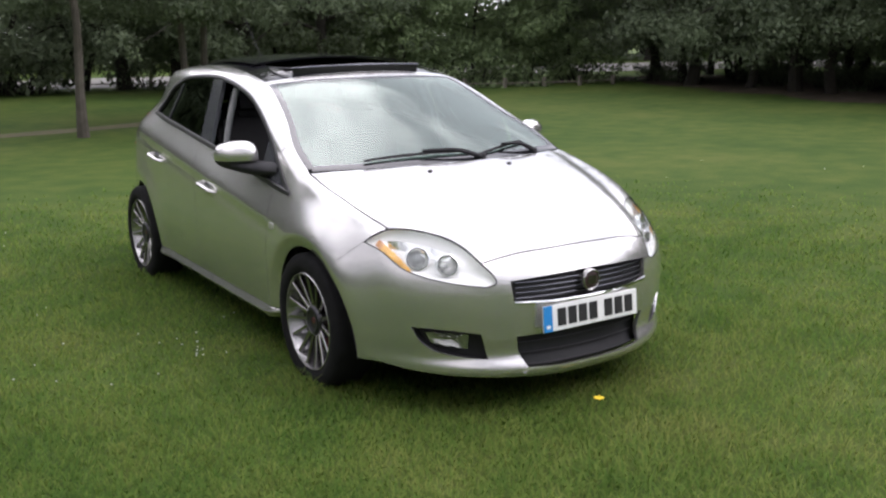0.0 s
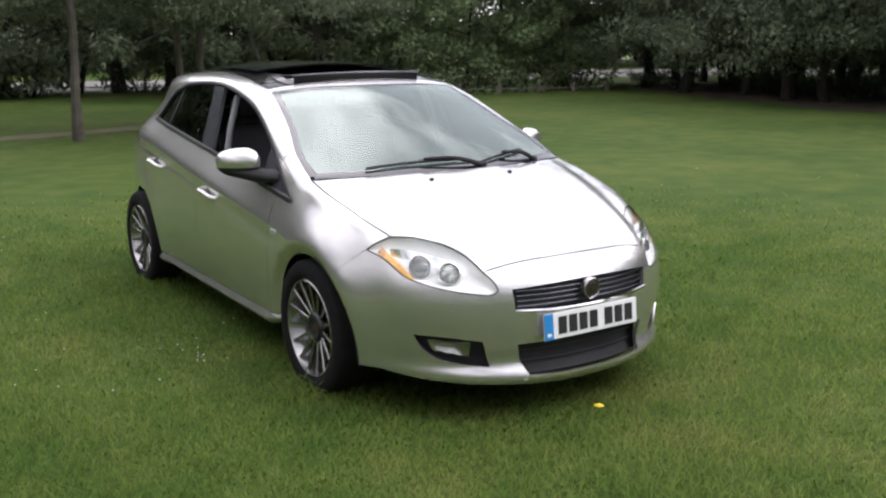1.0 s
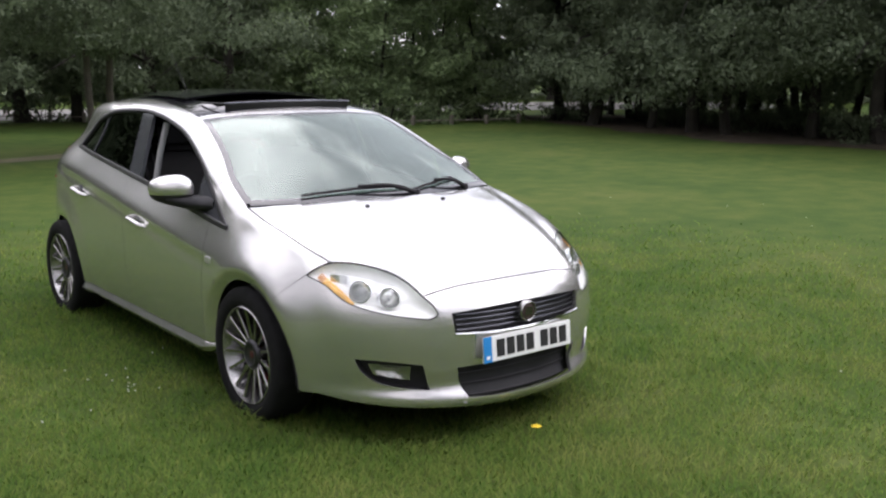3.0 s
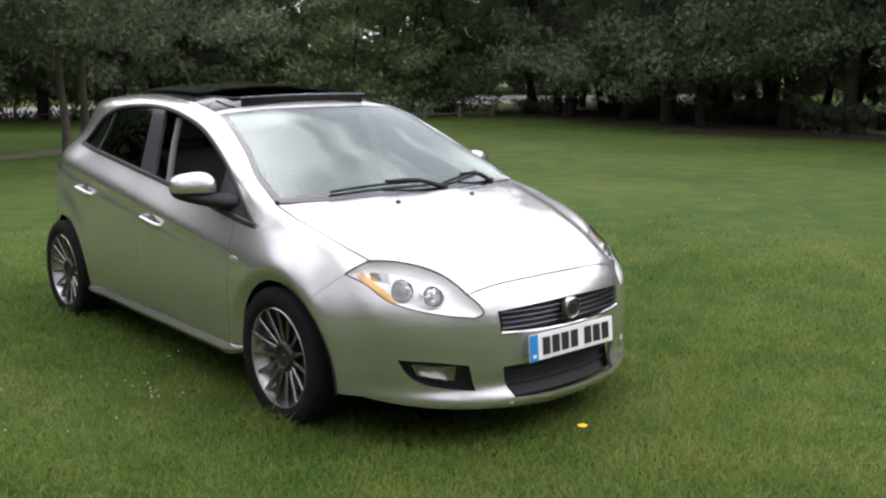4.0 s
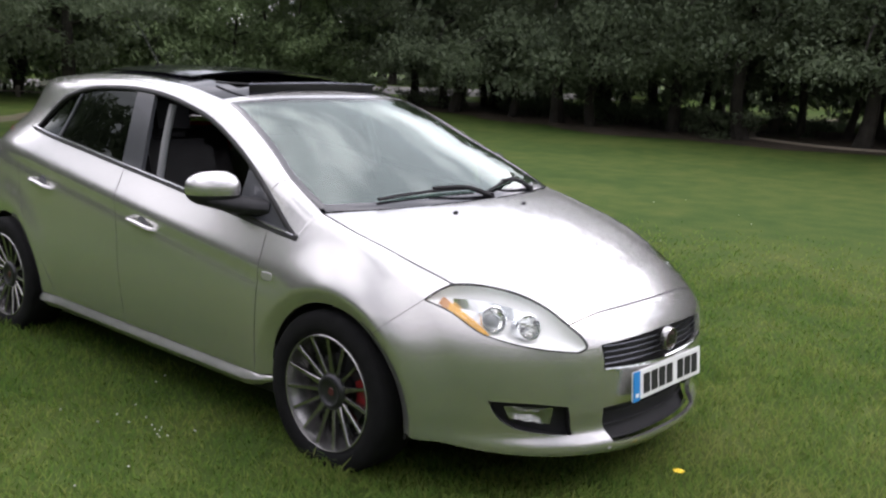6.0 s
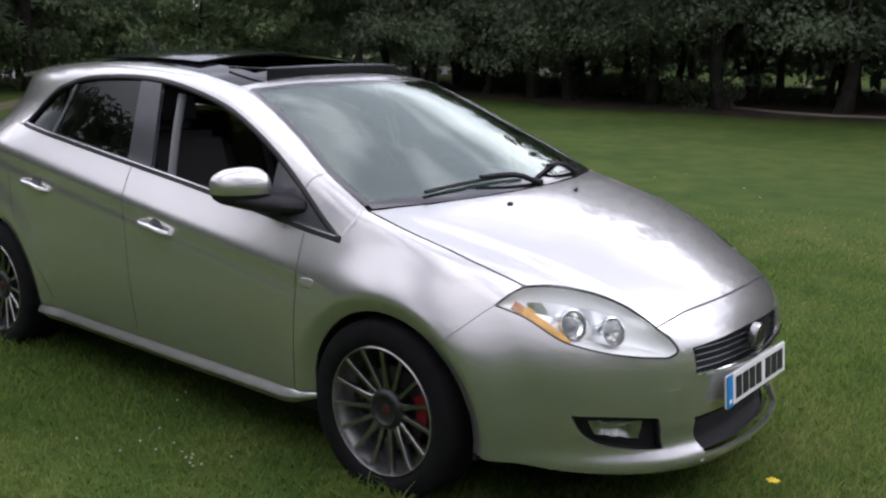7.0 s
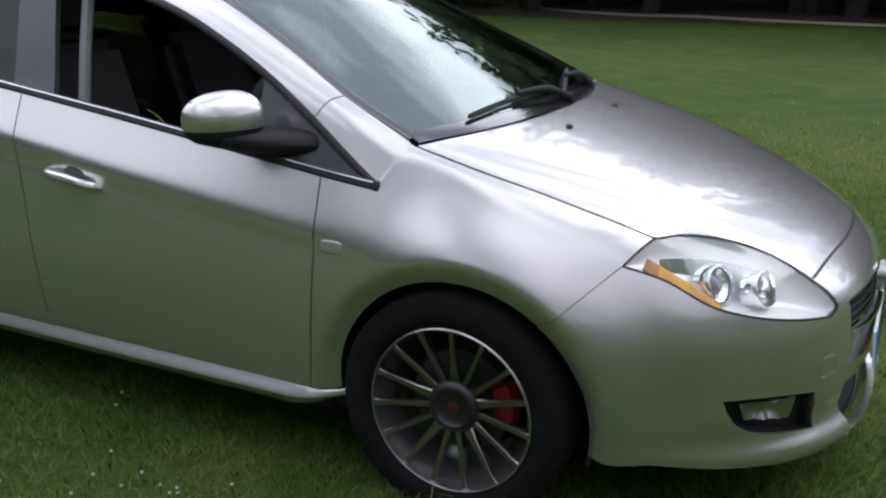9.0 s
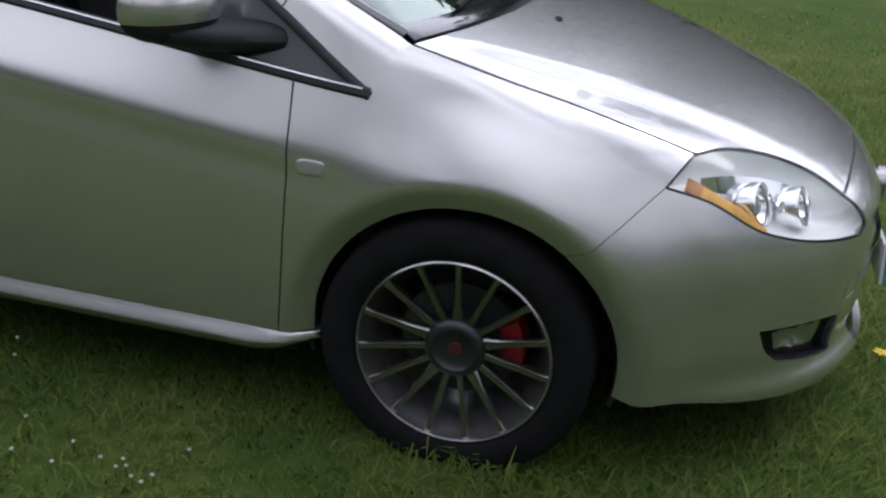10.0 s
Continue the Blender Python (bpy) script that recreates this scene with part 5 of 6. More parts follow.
def build_cabin(car):
    """Dark seats, dash and wheel, seen through the glass."""
    def cushion(name, lo, hi, m, bevel, parent, mat=M_FABRIC):
        bm = bmesh.new()
        box(bm, lo, hi, m, bevel)
        return part(name, bm, mat, parent)
    for sg in (-1, 1):
        x = sg * 0.36
        seat = cushion("front_seat", (-0.25, -0.26, 0), (0.25, 0.26, 0.16), pose(x, 1.32, 0.42, -6), 0.05, car)
        cushion("seat_back", (-0.24, -0.06, 0), (0.24, 0.07, 0.62), pose(x, 1.56, 0.52, -18), 0.05, seat)
        cushion("head_rest", (-0.13, -0.05, 0), (0.13, 0.05, 0.19), pose(x, 1.77, 1.12, -12), 0.04, seat)
        cushion("door_card", (-0.015, 0, 0), (0.015, 1.75, 0.52), pose(sg * 0.76, 0.50, 0.36, 0, sg * -4, 0), 0.01, car, M_BLACK)
        v, q = tube(curve([(sg * 0.715, 1.315, 0.98), (sg * 0.675, 1.33, 1.14), (sg * 0.615, 1.355, 1.31)], 12), 0.018, 8)
        put_mesh("seat_belt", v, q, M_TRIM, car, "pale grey belt and pillar trim", recalc=True)
    seat = cushion("rear_bench", (-0.62, -0.25, 0), (0.62, 0.25, 0.16), pose(0, 2.18, 0.45, -6), 0.05, car)
    cushion("bench_back", (-0.62, -0.06, 0), (0.62, 0.06, 0.60), pose(0, 2.42, 0.54, -22), 0.05, seat)
    ss = np.linspace(-0.72, 0.72, 30)
    prof = [(0.20, 0.90), (0.34, 0.945), (0.50, 0.955), (0.62, 0.92), (0.66, 0.82), (0.60, 0.55), (0.40, 0.4), (0.22, 0.6)]
    v = np.array([[s, y + 0.06 * (s / 0.72) ** 2, z - 0.03 * (s / 0.72) ** 2] for s in ss for y, z in prof])
    k = len(prof)
    q = [(i * k + j, i * k + (j + 1) % k, (i + 1) * k + (j + 1) % k, (i + 1) * k + j) for i in range(29) for j in range(k)]
    q += [tuple(range(k)), tuple(range(29 * k, 30 * k))[::-1]]
    put_mesh("dashboard", v, q, M_BLACK, car, recalc=True)
    a = np.linspace(0, 2 * np.pi, 40)
    ring = np.stack([-0.36 + 0.185 * np.cos(a), 0.185 * np.sin(a) * 0.35 + 0.80, 0.185 * np.sin(a) * 0.94 + 0.88], -1)
    v, q = tube(ring, 0.014, 8)
    wheel = put_mesh("steering_wheel", v, q, M_BLACK, car, recalc=True)
    bm = bmesh.new()
    box(bm, (-0.17, -0.02, -0.03), (0.17, 0.02, 0.03), pose(-0.36, 0.80, 0.88, -20), 0.015)
    part("wheel_hub", bm, M_BLACK, wheel)
    bm = bmesh.new()
    box(bm, (-0.11, -0.015, -0.03), (0.11, 0.015, 0.03), pose(0, 0.80, 1.26, -10), 0.012)
    part("interior_mirror", bm, M_BLACK, car)


def build_wheel(car, cy, sg):
    wheel = new("wheel")
    wheel.parent = car
    wheel.matrix_local = pose(sg * 0.769, cy, HUB_Z, 0 if cy == 0 else 5, 0, 0 if sg > 0 else 180)
    tyre = [(-0.105, 0.235), (-0.112, 0.275), (-0.106, 0.300), (-0.085, 0.316), (-0.03, WHEEL_R), (0.03, WHEEL_R), (0.085, 0.316), (0.098, 0.306), (0.104, 0.290), (0.107, 0.270), (0.106, 0.252), (0.099, 0.236), (0.090, 0.2265), (-0.098, 0.2265)]
    v, q = lathe(tyre, 80)
    put_mesh("tyre", v, q, M_RUBBER, wheel, "black low-profile tyre", sharp=50)
    rim = [(0.088, 0.229), (0.096, 0.2285), (0.099, 0.225), (0.097, 0.2215), (0.088, 0.219), (0.076, 0.215), (0.03, 0.192), (-0.02, 0.178), (-0.10, 0.174), (-0.10, 0.184), (-0.02, 0.188), (0.03, 0.202), (0.07, 0.223)]
    v, q = lathe(rim, 80)
    put_mesh("rim", v, q, M_LIP, wheel, "grey alloy rim", sharp=25)
    # fifteen deep tapered spokes in five sets of a broad one and two slim ones
    first = {}
    for i in range(15):
        broad = i % 3 == 0
        if broad not in first:
            bm, rows = bmesh.new(), []
            foot_w = 0.0165 if broad else 0.0095
            for r, x, w, d in ((0.056, 0.060, foot_w, 0.034), (0.075, 0.066, foot_w * 0.9, 0.032), (0.11, 0.072, 0.0098 if broad else 0.0080, 0.030), (0.16, 0.080, 0.0078, 0.028), (0.195, 0.087, 0.0074, 0.026), (0.212, 0.090, 0.0082, 0.026), (0.220, 0.090, 0.0105, 0.024)):
                rows.append([bm.verts.new((x - d, -w * 0.55, r)), bm.verts.new((x - 0.004, -w, r)), bm.verts.new((x, -w * 0.72, r)), bm.verts.new((x - 0.0012, 0, r)), bm.verts.new((x, w * 0.72, r)), bm.verts.new((x - 0.004, w, r)), bm.verts.new((x - d, w * 0.55, r))])
            for a, b in zip(rows[:-1], rows[1:]):
                for j in range(7):
                    bm.faces.new((a[j], a[(j + 1) % 7], b[(j + 1) % 7], b[j]))
            bm.faces.new(rows[0]), bm.faces.new(rows[-1][::-1])
            first[broad] = o = part("spoke", bm, M_RIM, wheel, sharp=25)
        else:
            o = first[broad].copy()
            scene.collection.objects.link(o)
        o.matrix_local = pose(0, 0, 0, i * 24)
    v, q = lathe([(0.02, 0.001), (0.064, 0.001), (0.066, 0.030), (0.070, 0.046), (0.075, 0.052), (0.074, 0.060), (0.066, 0.070), (0.050, 0.076), (0.02, 0.077)], 48)
    cap = put_mesh("hub_cap", v, q, M_RIMDARK, wheel, "dark wheel centre cap")
    v, q = lathe([(0.0635, 0.001), (0.067, 0.001), (0.0668, 0.015), (0.064, 0.017)], 32)
    put_mesh("cap_emblem", v, q, M_EMBLEM, cap, "small dull red round emblem")
    for i in range(5):
        bm = bmesh.new()
        bmesh.ops.create_cone(bm, segments=12, radius1=0.0065, radius2=0.0055, depth=0.012, cap_ends=True, matrix=pose(0.060, 0.066 * math.sin(radians(36 + 72 * i)), 0.066 * math.cos(radians(36 + 72 * i)), 0, 90, 0))
        part("wheel_bolt", bm, M_LIP, cap, "bright wheel bolt head")
    v, q = lathe([(-0.01, 0.06), (0.012, 0.06), (0.012, 0.140), (-0.01, 0.140)], 48)
    put_mesh("brake_disc", v, q, M_STEEL, wheel)
    if cy == 0:
        a = np.radians(np.linspace(-24, 24, 14))
        v, q = [], []
        for t in a:
            for x, r in ((-0.02, 0.100), (0.026, 0.103), (0.034, 0.120), (0.030, 0.152), (-0.02, 0.156)):
                v.append((x, r * math.cos(t), r * math.sin(t)))
        q = [(i * 5 + j, i * 5 + (j + 1) % 5, (i + 1) * 5 + (j + 1) % 5, (i + 1) * 5 + j) for i in range(13) for j in range(5)] + [tuple(range(5)), tuple(range(65, 70))[::-1]]
        cal = put_mesh("brake_caliper", v, q, M_RED, wheel, "red brake caliper", recalc=True)
        cal.matrix_local = pose(0, 0, 0, (6 if sg < 0 else 174))
    return wheel


# ---- trees and surroundings ----
def leaf_mesh(name, centres, radii, counts, sizes, mat, rng, droop=0.3):
    """Many small pointed leaves gathered in flat sprays, with gaps between them; each set has its own leaf size."""
    sets = []
    for cs, rs, count, size in zip(centres, radii, counts, sizes):
        if not len(cs):
            continue
        which = rng.choice(len(cs), count, p=rs**2 / (rs**2).sum())
        d = rng.normal(size=(count, 3))
        d /= np.linalg.norm(d, axis=1)[:, None]
        c = cs[which] + d * (rs[which] * (0.25 + 0.85 * rng.random(count) ** 0.6))[:, None] * np.array((1.15, 1.15, 0.55))
        c[:, 2] = np.maximum(c[:, 2], 0.05)
        n = d * 0.5 + rng.normal(size=(count, 3)) * 0.55 + np.array((0, 0, 0.6))
        n /= np.linalg.norm(n, axis=1)[:, None]
        a = np.cross(n, rng.normal(size=(count, 3)))
        a /= np.linalg.norm(a, axis=1)[:, None] + 1e-9
        a[:, 2] -= droop
        b = np.cross(n, a)
        s = size * (0.6 + 0.8 * rng.random(count))[:, None]
        sets.append(np.stack([c - a * s, c - b * s * 0.42 + a * s * 0.1 + n * s * 0.12, c + a * s, c + b * s * 0.42 + a * s * 0.1 + n * s * 0.12], 1))
    v = np.concatenate(sets)
    count = len(v)
    me = bpy.data.meshes.new(name)
    me.vertices.add(count * 4)
    me.vertices.foreach_set("co", v.ravel())
    idx = (np.arange(count) * 4)[:, None]
    loops = np.concatenate([idx + np.array((0, 1, 2)), idx + np.array((0, 2, 3))], 1)
    me.loops.add(count * 6)
    me.loops.foreach_set("vertex_index", loops.ravel())
    me.polygons.add(count * 2)
    me.polygons.foreach_set("loop_start", np.arange(count * 2) * 3)
    me.update(calc_edges=True)
    me.materials.append(mat)
    return me


def build_tree(seed, height, spread, trunk_r, low, leaves, leaf_size, mat, label, fine_to=4.2, stems=1, bark=None, upper=(1100, 0.30)):
    """A tapered trunk with limbs, and a crown of leafy sprays from height low upwards: small leaves in the lower part, larger ones above."""
    rng = np.random.default_rng(seed)
    tree = new("tree")
    tagged(tree, label, "tree")
    v, q, tips = [], [], []

    def add(points, radius, sides):
        lv, lq = tube(points, radius, sides)
        off = len(v)
        v.extend(lv)
        q.extend(tuple(x + off for x in f) for f in lq)
    zs = np.linspace(0, height * 0.85, 12)
    for k in range(stems):
        wob = np.cumsum(rng.normal(size=(12, 2)) * 0.06 * height / 10, axis=0)
        wob[0] = 0
        way = k * 2 * math.pi / stems + 0.7
        fan = (0.0 if stems == 1 else 0.32) * np.minimum(zs, 3.0)
        pts = np.stack([wob[:, 0] + fan * math.cos(way), wob[:, 1] + fan * math.sin(way), zs], -1)
        rad = trunk_r * (0.7 if stems > 1 else 1.0) * (1 - 0.85 * np.linspace(0, 1, 12)) * np.where(zs < 0.3, 1.3, 1.0)
        pts[0, 2] = -0.1
        add(curve(pts, 18), np.interp(np.linspace(0, 11, 18), np.arange(12), rad), 9)
        n_limb = 16 // stems
        for i in range(n_limb):
            t = (low + 0.3 + (height * 0.80 - low) * ((i + rng.random()) / n_limb) ** 1.25) / height
            base = np.array([np.interp(t * height, zs, pts[:, c]) for c in range(3)])
            ang = i * 2.4 + rng.random() * 0.8
            full_at = min(1.0, 0.72 + 1.2 * (t * height - low) / height)
            reach = spread * full_at * (1.0 - 0.6 * max(0.0, (t * height - low) / (height - low) - 0.35)) * (0.75 + 0.4 * rng.random())
            sag = -0.10 if t * height < low + 2.0 else 0.25 + 0.3 * rng.random()
            end = base + np.array((math.cos(ang) * reach, math.sin(ang) * reach, reach * sag))
            end[2] = max(end[2], low)
            mid = (base + end) / 2 + np.array((0, 0, 0.16 * reach))
            r0 = np.interp(t * height, zs, rad) * 0.42
            line = curve([base, mid, end], 10)
            add(line[::3], np.linspace(r0, r0 * 0.2, 4), 4)
            for c in range(7):
                at = line[3 + c] + rng.normal(size=3) * np.array((0.22, 0.22, 0.14)) * reach
                at[2] = max(at[2], low + 0.15 * rng.random())
                tips.append((at, reach * (0.17 + 0.12 * rng.random())))
        tips.append((pts[-1] + np.array((0, 0, 0.3)), spread * 0.35))
        tips.append((pts[-3], spread * 0.4))
    put_mesh("trunk", v, q, bark or M_BARK, tree, "grey-brown bark trunk with limbs")
    centres, radii = np.array([t[0] for t in tips]), np.array([t[1] for t in tips])
    near = centres[:, 2] < fine_to
    crown = new("crown", leaf_mesh("crown", (centres[near], centres[~near]), (radii[near], radii[~near]), (leaves, upper[0]), (leaf_size, upper[1]), mat, rng))
    crown.parent = tree
    return tree


def build_bush(seed, mat, label):
    rng = np.random.default_rng(seed)
    bush = new("bush")
    tagged(bush, label, "bush")
    centres = rng.normal(size=(14, 3)) * np.array((0.9, 0.6, 0.35)) + np.array((0, 0, 0.75))
    centres[:, 2] = np.abs(centres[:, 2])
    radii = 0.35 + 0.3 * rng.random(14)
    v, q = [], []
    for c in centres:
        lv, lq = tube(curve([(c[0] * 0.3, c[1] * 0.3, -0.05), (c[0] * 0.6, c[1] * 0.6, c[2] * 0.6), tuple(c)], 6), np.linspace(0.03, 0.008, 6), 5)
        off = len(v)
        v += list(lv)
        q += [tuple(x + off for x in f) for f in lq]
    put_mesh("stem", v, q, M_BARK, bush)
    crown = new("foliage", leaf_mesh("foliage", (centres,), (radii,), (1500,), (0.085,), mat, rng))
    crown.parent = bush
    return bush


def plant(kinds, spots, group):
    """Stands copies of the trees at spots (x, y, kind, scale, turn)."""
    for x, y, kind, sc, turn in spots:
        o = copy_thing(kinds[kind], pose(x, y, float(lawn_height(np.array(x), np.array(y))), 0, 0, turn) @ Matrix.Scale(sc, 4))
        o.scale = (sc, sc, sc)
        tagged(o, group=group)


def build_surroundings():
    rng = np.random.default_rng(11)
    kinds = [
        build_tree(1, 8.2, 3.2, 0.15, 1.15, 12500, 0.054, M_LEAF, "broadleaf tree with dense dark green crown hanging low"),
        build_tree(2, 7.4, 2.9, 0.13, 0.80, 12500, 0.054, M_LEAF, "broadleaf tree with dark drooping branches"),
        build_tree(3, 8.6, 3.5, 0.17, 1.60, 12500, 0.056, M_LEAF, "old broadleaf tree with a wide dark crown"),
        build_tree(4, 6.0, 1.9, 0.06, 0.85, 8500, 0.062, M_LEAF2, "young tree with fresh light green leaves", 4.8),
        build_tree(5, 8.5, 2.7, 0.085, 1.95, 11000, 0.055, M_LEAF, "slender park tree with a bare straight trunk", 5.0, 1, M_BARKPALE),
        build_tree(6, 9.5, 4.0, 0.20, 0.35, 3800, 0.15, M_LEAF, "tall dark tree in the belt round the park", 5.5),
        build_tree(8, 8.2, 3.0, 0.12, 1.30, 3600, 0.105, M_LEAF, "shady tree inside the wood"),
        build_tree(7, 9.0, 3.8, 0.22, 0.20, 900, 0.34, M_LEAF2, "broad green tree in the belt round the park"),
        build_tree(9, 9.0, 3.6, 0.15, 1.25, 9500, 0.075, M_LEAF, "park tree with several stems and a dark low crown", 5.0, 3),
        build_tree(10, 9.5, 3.8, 0.22, 1.35, 9500, 0.075, M_LEAF, "stout park tree with a dark low crown", 5.0),
        build_tree(11, 8.0, 3.4, 0.18, 0.4, 3500, 0.14, M_LEAF, "full dark tree on the near side of the park", upper=(6500, 0.12)),
    ]

    def edge(y):
        return float(np.interp(y, (-15, 2, 4, 5.5, 8.5, 12.5, 18), (19.2, 18.8, 18.6, 17.2, 15.9, 16.5, 17.3)))

    def some(n, lo, hi):
        return lo + (hi - lo) * rng.random(n)
    # wood edge along the far side of the lawn
    spots = []
    for i, y in enumerate(np.arange(-14, 19.5, 1.75)):
        if 2.2 < y < 6.2:
            continue
        spots.append((edge(y) + 1.9 + 1.2 * rng.random(), y + 0.6 * rng.random(), (0, 1, 2, 0, 1)[i % 5], (1.25 if y < 3 else 0.9) + 0.25 * rng.random(), rng.random() * 360))
    for off, step in ((4.6, 1.9), (7.6, 2.2)):
        for y in np.arange(-16, 22, step):
            if 1.5 < y < 6.8:
                continue
            spots.append((edge(y) + off + 1.5 * rng.random(), y + rng.random(), 6, 0.9 + 0.3 * rng.random(), rng.random() * 360))
    spots += [(edge(y) + 12 + 3 * rng.random(), y, 5, 0.9 + 0.3 * rng.random(), rng.random() * 360) for y in np.arange(-18, 24, 3.2)]
    # one stout tree and slim ones where the pale path enters the wood
    spots += [(19.4, 4.75, 2, 1.05, 30), (21.3, 6.9, 6, 0.9, 0), (22.0, 6.0, 6, 0.85, 90), (22.8, 5.4, 6, 0.85, 200), (24.5, 1.8, 0, 1.3, 80), (21.5, 1.6, 1, 1.3, 10)]
    plant(kinds, spots, "trees of the wood edge")
    # light trees by the fence, between wood and park
    spots = [(18.3, 20.9, 3, 1.0, 20), (16.6, 20.6, 3, 0.9, 130), (15.0, 21.6, 3, 1.1, 210), (13.0, 22.4, 3, 1.0, 300), (11.4, 24.2, 3, 1.1, 75), (17.6, 23.6, 3, 1.2, 160), (14.6, 25.0, 3, 1.2, 15), (19.6, 22.8, 0, 1.0, 15)]
    plant(kinds, spots, "young trees by the fence")
    # park trees behind the car
    spots = [(1.22, 13.1, 4, 1.0, 40), (3.62, 14.85, 4, 0.92, 200), (4.32, 15.85, 4, 1.0, 100), (6.15, 28.3, 9, 0.95, 10), (5.0, 28.8, 8, 0.95, 300), (2.2, 28.2, 8, 1.0, 60), (-0.6, 27.5, 9, 1.0, 220), (8.6, 24.0, 9, 1.0, 20), (10.6, 26.0, 8, 1.0, 140), (7.6, 27.6, 9, 0.85, 250), (-3.4, 28.0, 8, 1.0, 120), (12.8, 27.8, 3, 1.2, 80), (10.4, 22.6, 9, 0.9, 30)]
    plant(kinds, spots, "park trees behind the car")
    # far belts of trees that close the park, larger leaves where it is never seen from near
    spots = []
    for i, a in enumerate(np.arange(-20, 130, 4.6)):
        r = 44 + 7 * rng.random()
        spots.append((5 + r * math.cos(radians(a)), 5 + r * math.sin(radians(a)), 5, 1.0 + 0.35 * rng.random(), rng.random() * 360))
    for i, a in enumerate(np.arange(-20, 340, 6.5)):
        r = 56 + 8 * rng.random()
        spots.append((5 + r * math.cos(radians(a)), 5 + r * math.sin(radians(a)), 7, 1.3 + 0.4 * rng.random(), rng.random() * 360))
    plant(kinds, spots, "trees closing the park")
    # out of view: mirrored in side glass; below y=10 added to tone the flank
    spots = [(float(np.interp(y, (-16, 8, 16, 22, 26), (-46, -34, -19, -11, -5))) - 2.5 * rng.random(), y + rng.random(), 7 if y < 10 else 10, (0.75 if y < 10 else 1.0) + 0.25 * rng.random(), rng.random() * 360) for y in np.concatenate([np.arange(-16, 8, 2.4), np.arange(8, 26.5, 1.1)])]
    plant(kinds, spots, "trees on the near side of the lawn")
    for k in kinds:
        for o in (k, *k.children_recursive):
            bpy.data.objects.remove(o)
    # undergrowth
    bush = build_bush(21, M_LEAF, "dark shady undergrowth bush at the wood edge")
    pale = build_bush(22, M_LEAF2, "light green bush by the fence")
    for i, y in enumerate(np.arange(-15, 19.0, 0.75)):
        if 2.2 < y < 6.6:
            continue
        sc = 0.35 + 0.25 * rng.random()
        o = copy_thing(bush, pose(edge(y) + 2.2 + 3.4 * rng.random(), y, 0, 0, 0, rng.random() * 360) @ Matrix.Scale(sc, 4))
        o.scale = (sc, sc, sc)
        tagged(o, group="undergrowth of the wood")
    for x, y, sc in ((2.3, 27.6, 1.25), (3.3, 28.0, 1.1), (1.2, 27.9, 1.2), (-0.6, 28.2, 1.0), (6.9, 28.6, 0.8), (-2.4, 28.4, 1.1), (8.6, 27.6, 0.9)):
        o = copy_thing(bush, pose(x, y, 0, 0, 0, rng.random() * 360) @ Matrix.Scale(sc, 4))
        o.scale = (sc, sc, sc)
        tagged(o, "large dark bush at the far edge of the lawn", group="bushes at the lawn edge")
    for x, y, sc in ((13.2, 21.2, 0.8), (14.3, 20.4, 0.75), (16.0, 20.0, 0.7), (17.9, 20.0, 0.8), (12.2, 22.4, 0.9)):
        o = copy_thing(pale, pose(x, y, 0, 0, 0, rng.random() * 360) @ Matrix.Scale(sc, 4))
        o.scale = (sc, sc, sc)
        tagged(o, group="bushes behind the fence")
    for i in range(6):
        copy_thing(pale, pose(19.0 - i * 1.8 + rng.random(), 22.5 + i * 0.9, 0, 0, 0, rng.random() * 360))
    for k in (bush, pale):
        for o in (k, *k.children_recursive):
            bpy.data.objects.remove(o)


def build_fence():
    fence = new("fence")
    tagged(fence, "low wooden post and rail fence at the park edge", "fence")
    ends = [(17.9, 18.4), (15.3, 18.9), (12.6, 20.6), (9.0, 25.5), (5.0, 29.8), (-6.0, 33.0)]
    line = curve([(x, y, 0) for x, y in ends], 26)
    post = None
    for x, y, _ in line:
        if post is None:
            bm = bmesh.new()
            box(bm, (-0.05, -0.05, -0.1), (0.05, 0.05, 0.34), bevel=0.012)
            post = part("post", bm, M_WOODPOST, fence)
            post.matrix_local = pose(x, y, 0)
        else:
            o = post.copy()
            scene.collection.objects.link(o)
            o.matrix_local = pose(x, y, 0, 0, 0, 10)
    v, q = tube(line + np.array((0, 0, 0.19)), 0.018, 6)
    put_mesh("rail", v, q, M_WOODPOST, fence)


def ribbon(name, centre, width, lift, mat, label, category):
    """A strip of ground cover along a curve, slightly crowned."""
    c = curve([(x, y, 0) for x, y in centre], 60)
    t = np.gradient(c, axis=0)
    n = np.stack([-t[:, 1], t[:, 0], t[:, 2]], -1)
    n /= np.linalg.norm(n, axis=1)[:, None]
    w = width / 2 * (1 + 0.08 * np.sin(np.arange(60) * 1.7) + 0.05 * np.sin(np.arange(60) * 4.1))[:, None]
    v = np.stack([c - n * w, c - n * w * 0.5, c, c + n * w * 0.5, c + n * w], 1).reshape(-1, 3)
    v[:, 2] = lawn_height(v[:, 0], v[:, 1]) + lift
    v[0::5, 2] -= lift * 0.6
    v[4::5, 2] -= lift * 0.6
    q = [(i * 5 + j, i * 5 + j + 1, i * 5 + j + 6, i * 5 + j + 5) for i in range(59) for j in range(4)]
    return tagged(put_mesh(name, v, q, mat), label, category, kind="structure")


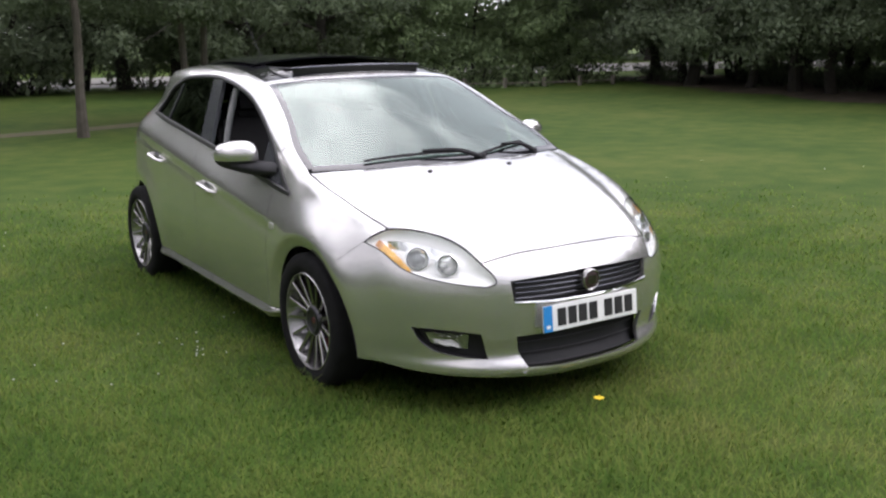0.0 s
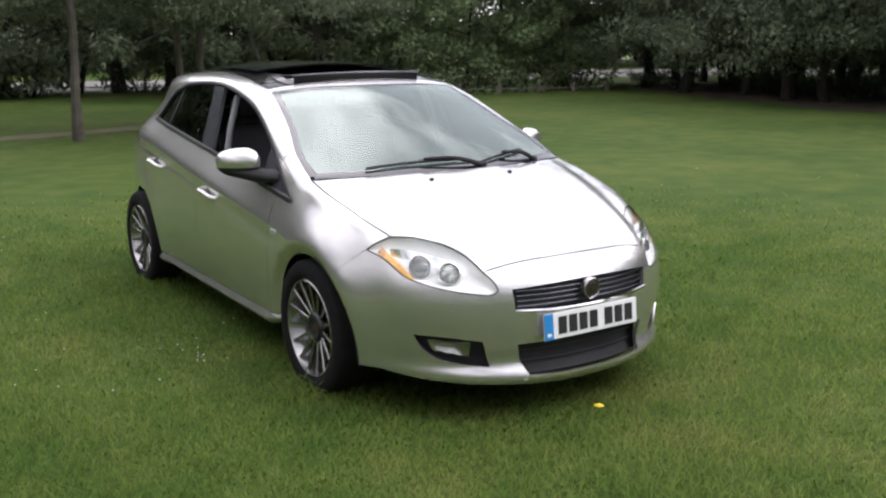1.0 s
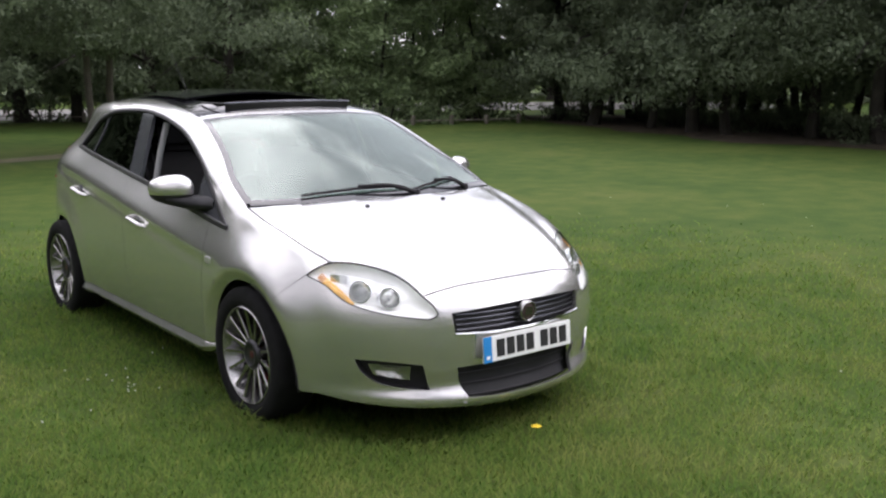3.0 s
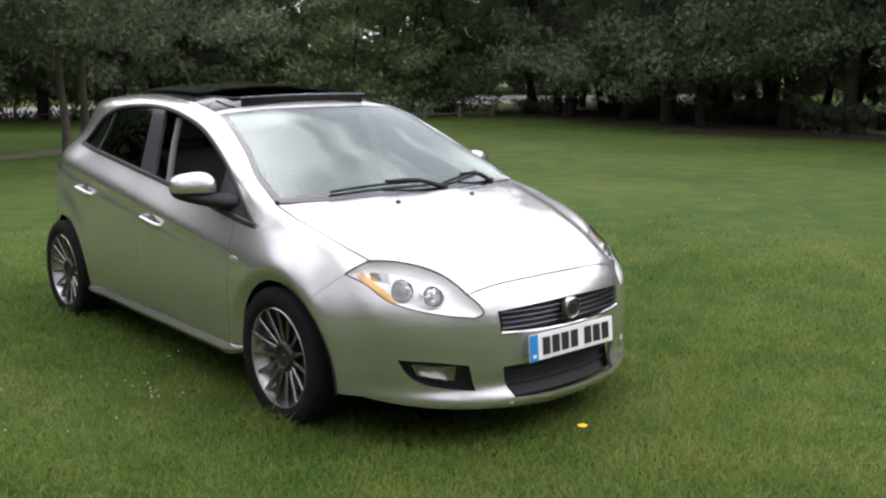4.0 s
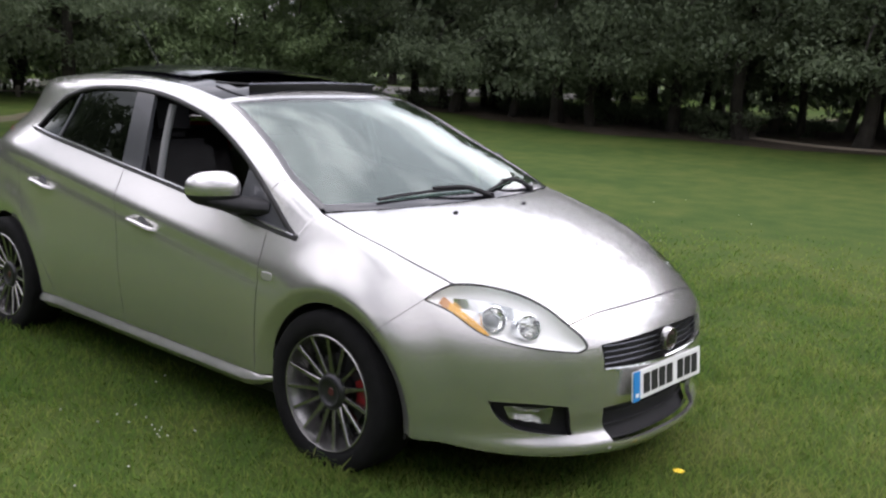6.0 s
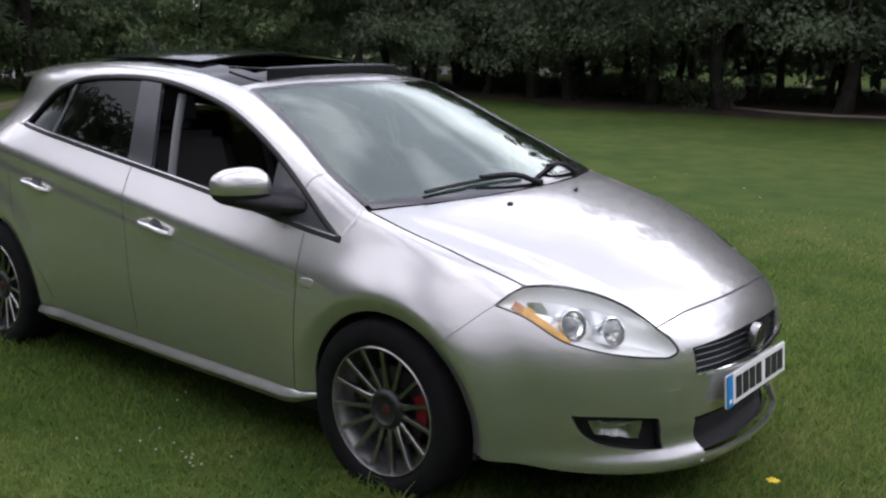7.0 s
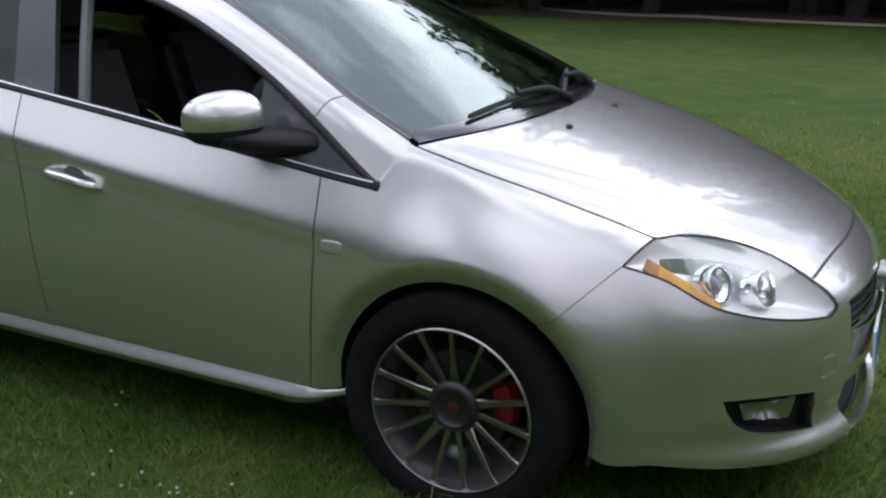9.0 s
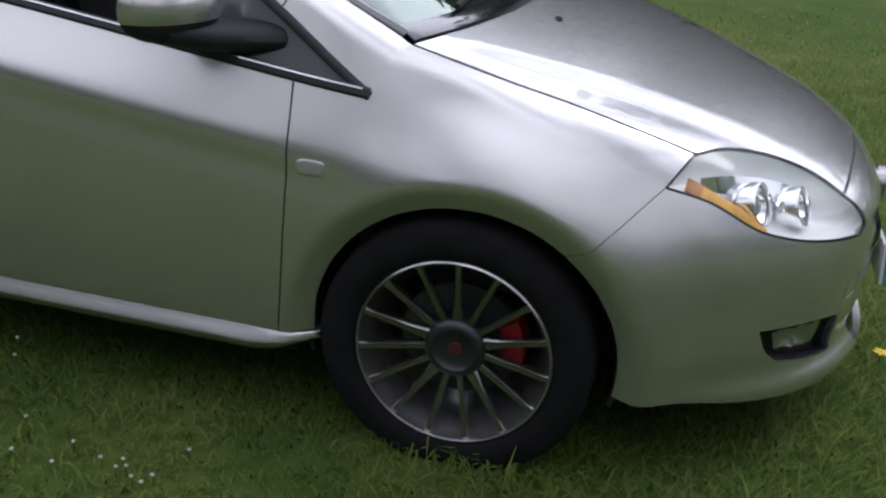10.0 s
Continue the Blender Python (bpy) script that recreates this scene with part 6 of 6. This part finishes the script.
def build_path():
    ribbon("path", [(-16.0, 15.0), (-6.0, 13.9), (0.3, 14.4), (2.6, 15.0), (6.5, 17.5), (11, 22)], 0.8, 0.015, M_PATH, "narrow worn earth path across the lawn", "path")
    ribbon("road", [(-40.0, 38.0), (-15.0, 35.0), (0.0, 34.2), (10.0, 34.0), (24.0, 32.0), (40.0, 25.0)], 9.0, 0.02, M_TARMAC, "pale grey road behind the park trees", "road")
    ribbon("soil", [(22.4, -30.0), (22.6, -12.0), (22.4, -2.0), (21.6, 4.0), (20.2, 9.0), (21.4, 14.0), (24.0, 21.0)], 7.4, 0.02, M_SOIL, "dark leaf litter under the wood", "soil")
    ribbon("path", [(34.0, 10.0), (24.0, 9.0), (19.2, 6.9), (18.7, 5.2), (19.1, 3.6), (18.9, 2.2), (19.5, -4.0)], 0.6, 0.035, M_SAND, "pale path running into the wood", "path")


def build_flowers():
    """One yellow flower by the car and white daisies in the lawn."""
    def flower(name, mat, rad, label):
        bm = bmesh.new()
        for i in range(9):
            m = pose(0, 0, 0.03, 0, 0, i * 40) @ Matrix.Translation((rad * 0.6, 0, 0.002 * (i % 2))) @ Matrix.Diagonal((rad * 0.55, rad * 0.26, 0.003, 1))
            bmesh.ops.create_icosphere(bm, subdivisions=1, radius=1, matrix=m)
        ob = new(name)
        part("petals", bm, mat, ob)
        bm = bmesh.new()
        bmesh.ops.create_icosphere(bm, subdivisions=2, radius=rad * 0.32, matrix=Matrix.Translation((0, 0, 0.031)))
        part("flower_centre", bm, M_PETAL, ob)
        v, q = tube([(0, 0, -0.01), (0.002, 0, 0.015), (0, 0, 0.031)], 0.0015, 5)
        put_mesh("stem", v, q, M_BLADE, ob)
        return tagged(ob, label, "flower")
    y = flower("dandelion", M_PETAL, 0.022, "yellow dandelion flower in the grass before the car")
    y.location = (-0.041, -1.067, 0.065)
    d = flower("daisy", M_DAISY, 0.0044, "small white daisy in the mown lawn")
    rng = np.random.default_rng(8)
    d.location = (-1.9, 0.9, 0.03)
    for i in range(70):
        a, b = rng.random(), rng.random()
        p = (-1.3 - 2.2 * a, 0.3 + 4.5 * b, 0.03) if i < 50 else (1.5 + 6 * a, -1.5 + 6 * b, 0.03)
        o = copy_thing(d, pose(*p, 0, 0, rng.random() * 360))
        tagged(o, group="daisies in the lawn")
    for dx, dy in ((-0.68, 1.30), (-0.76, 1.25), (-0.99, 1.05), (-1.11, 1.00), (-1.21, 0.98), (-1.12, 0.89), (-1.04, 0.89), (-1.07, 0.80), (-1.09, 0.75), (-1.08, 0.73), (-1.06, 0.75), (-1.12, 0.67), (-1.09, 0.66), (-1.11, 0.70), (-0.98, 0.63)):
        o = copy_thing(d, pose(dx - 0.080, dy - 0.076, 0.026, 0, 0, rng.random() * 360))
        tagged(o, group="daisies in the lawn")
    tagged(d, group="daisies in the lawn")


build_ground()
build_path()
build_car()
build_surroundings()
build_fence()
build_flowers()
build_blades()
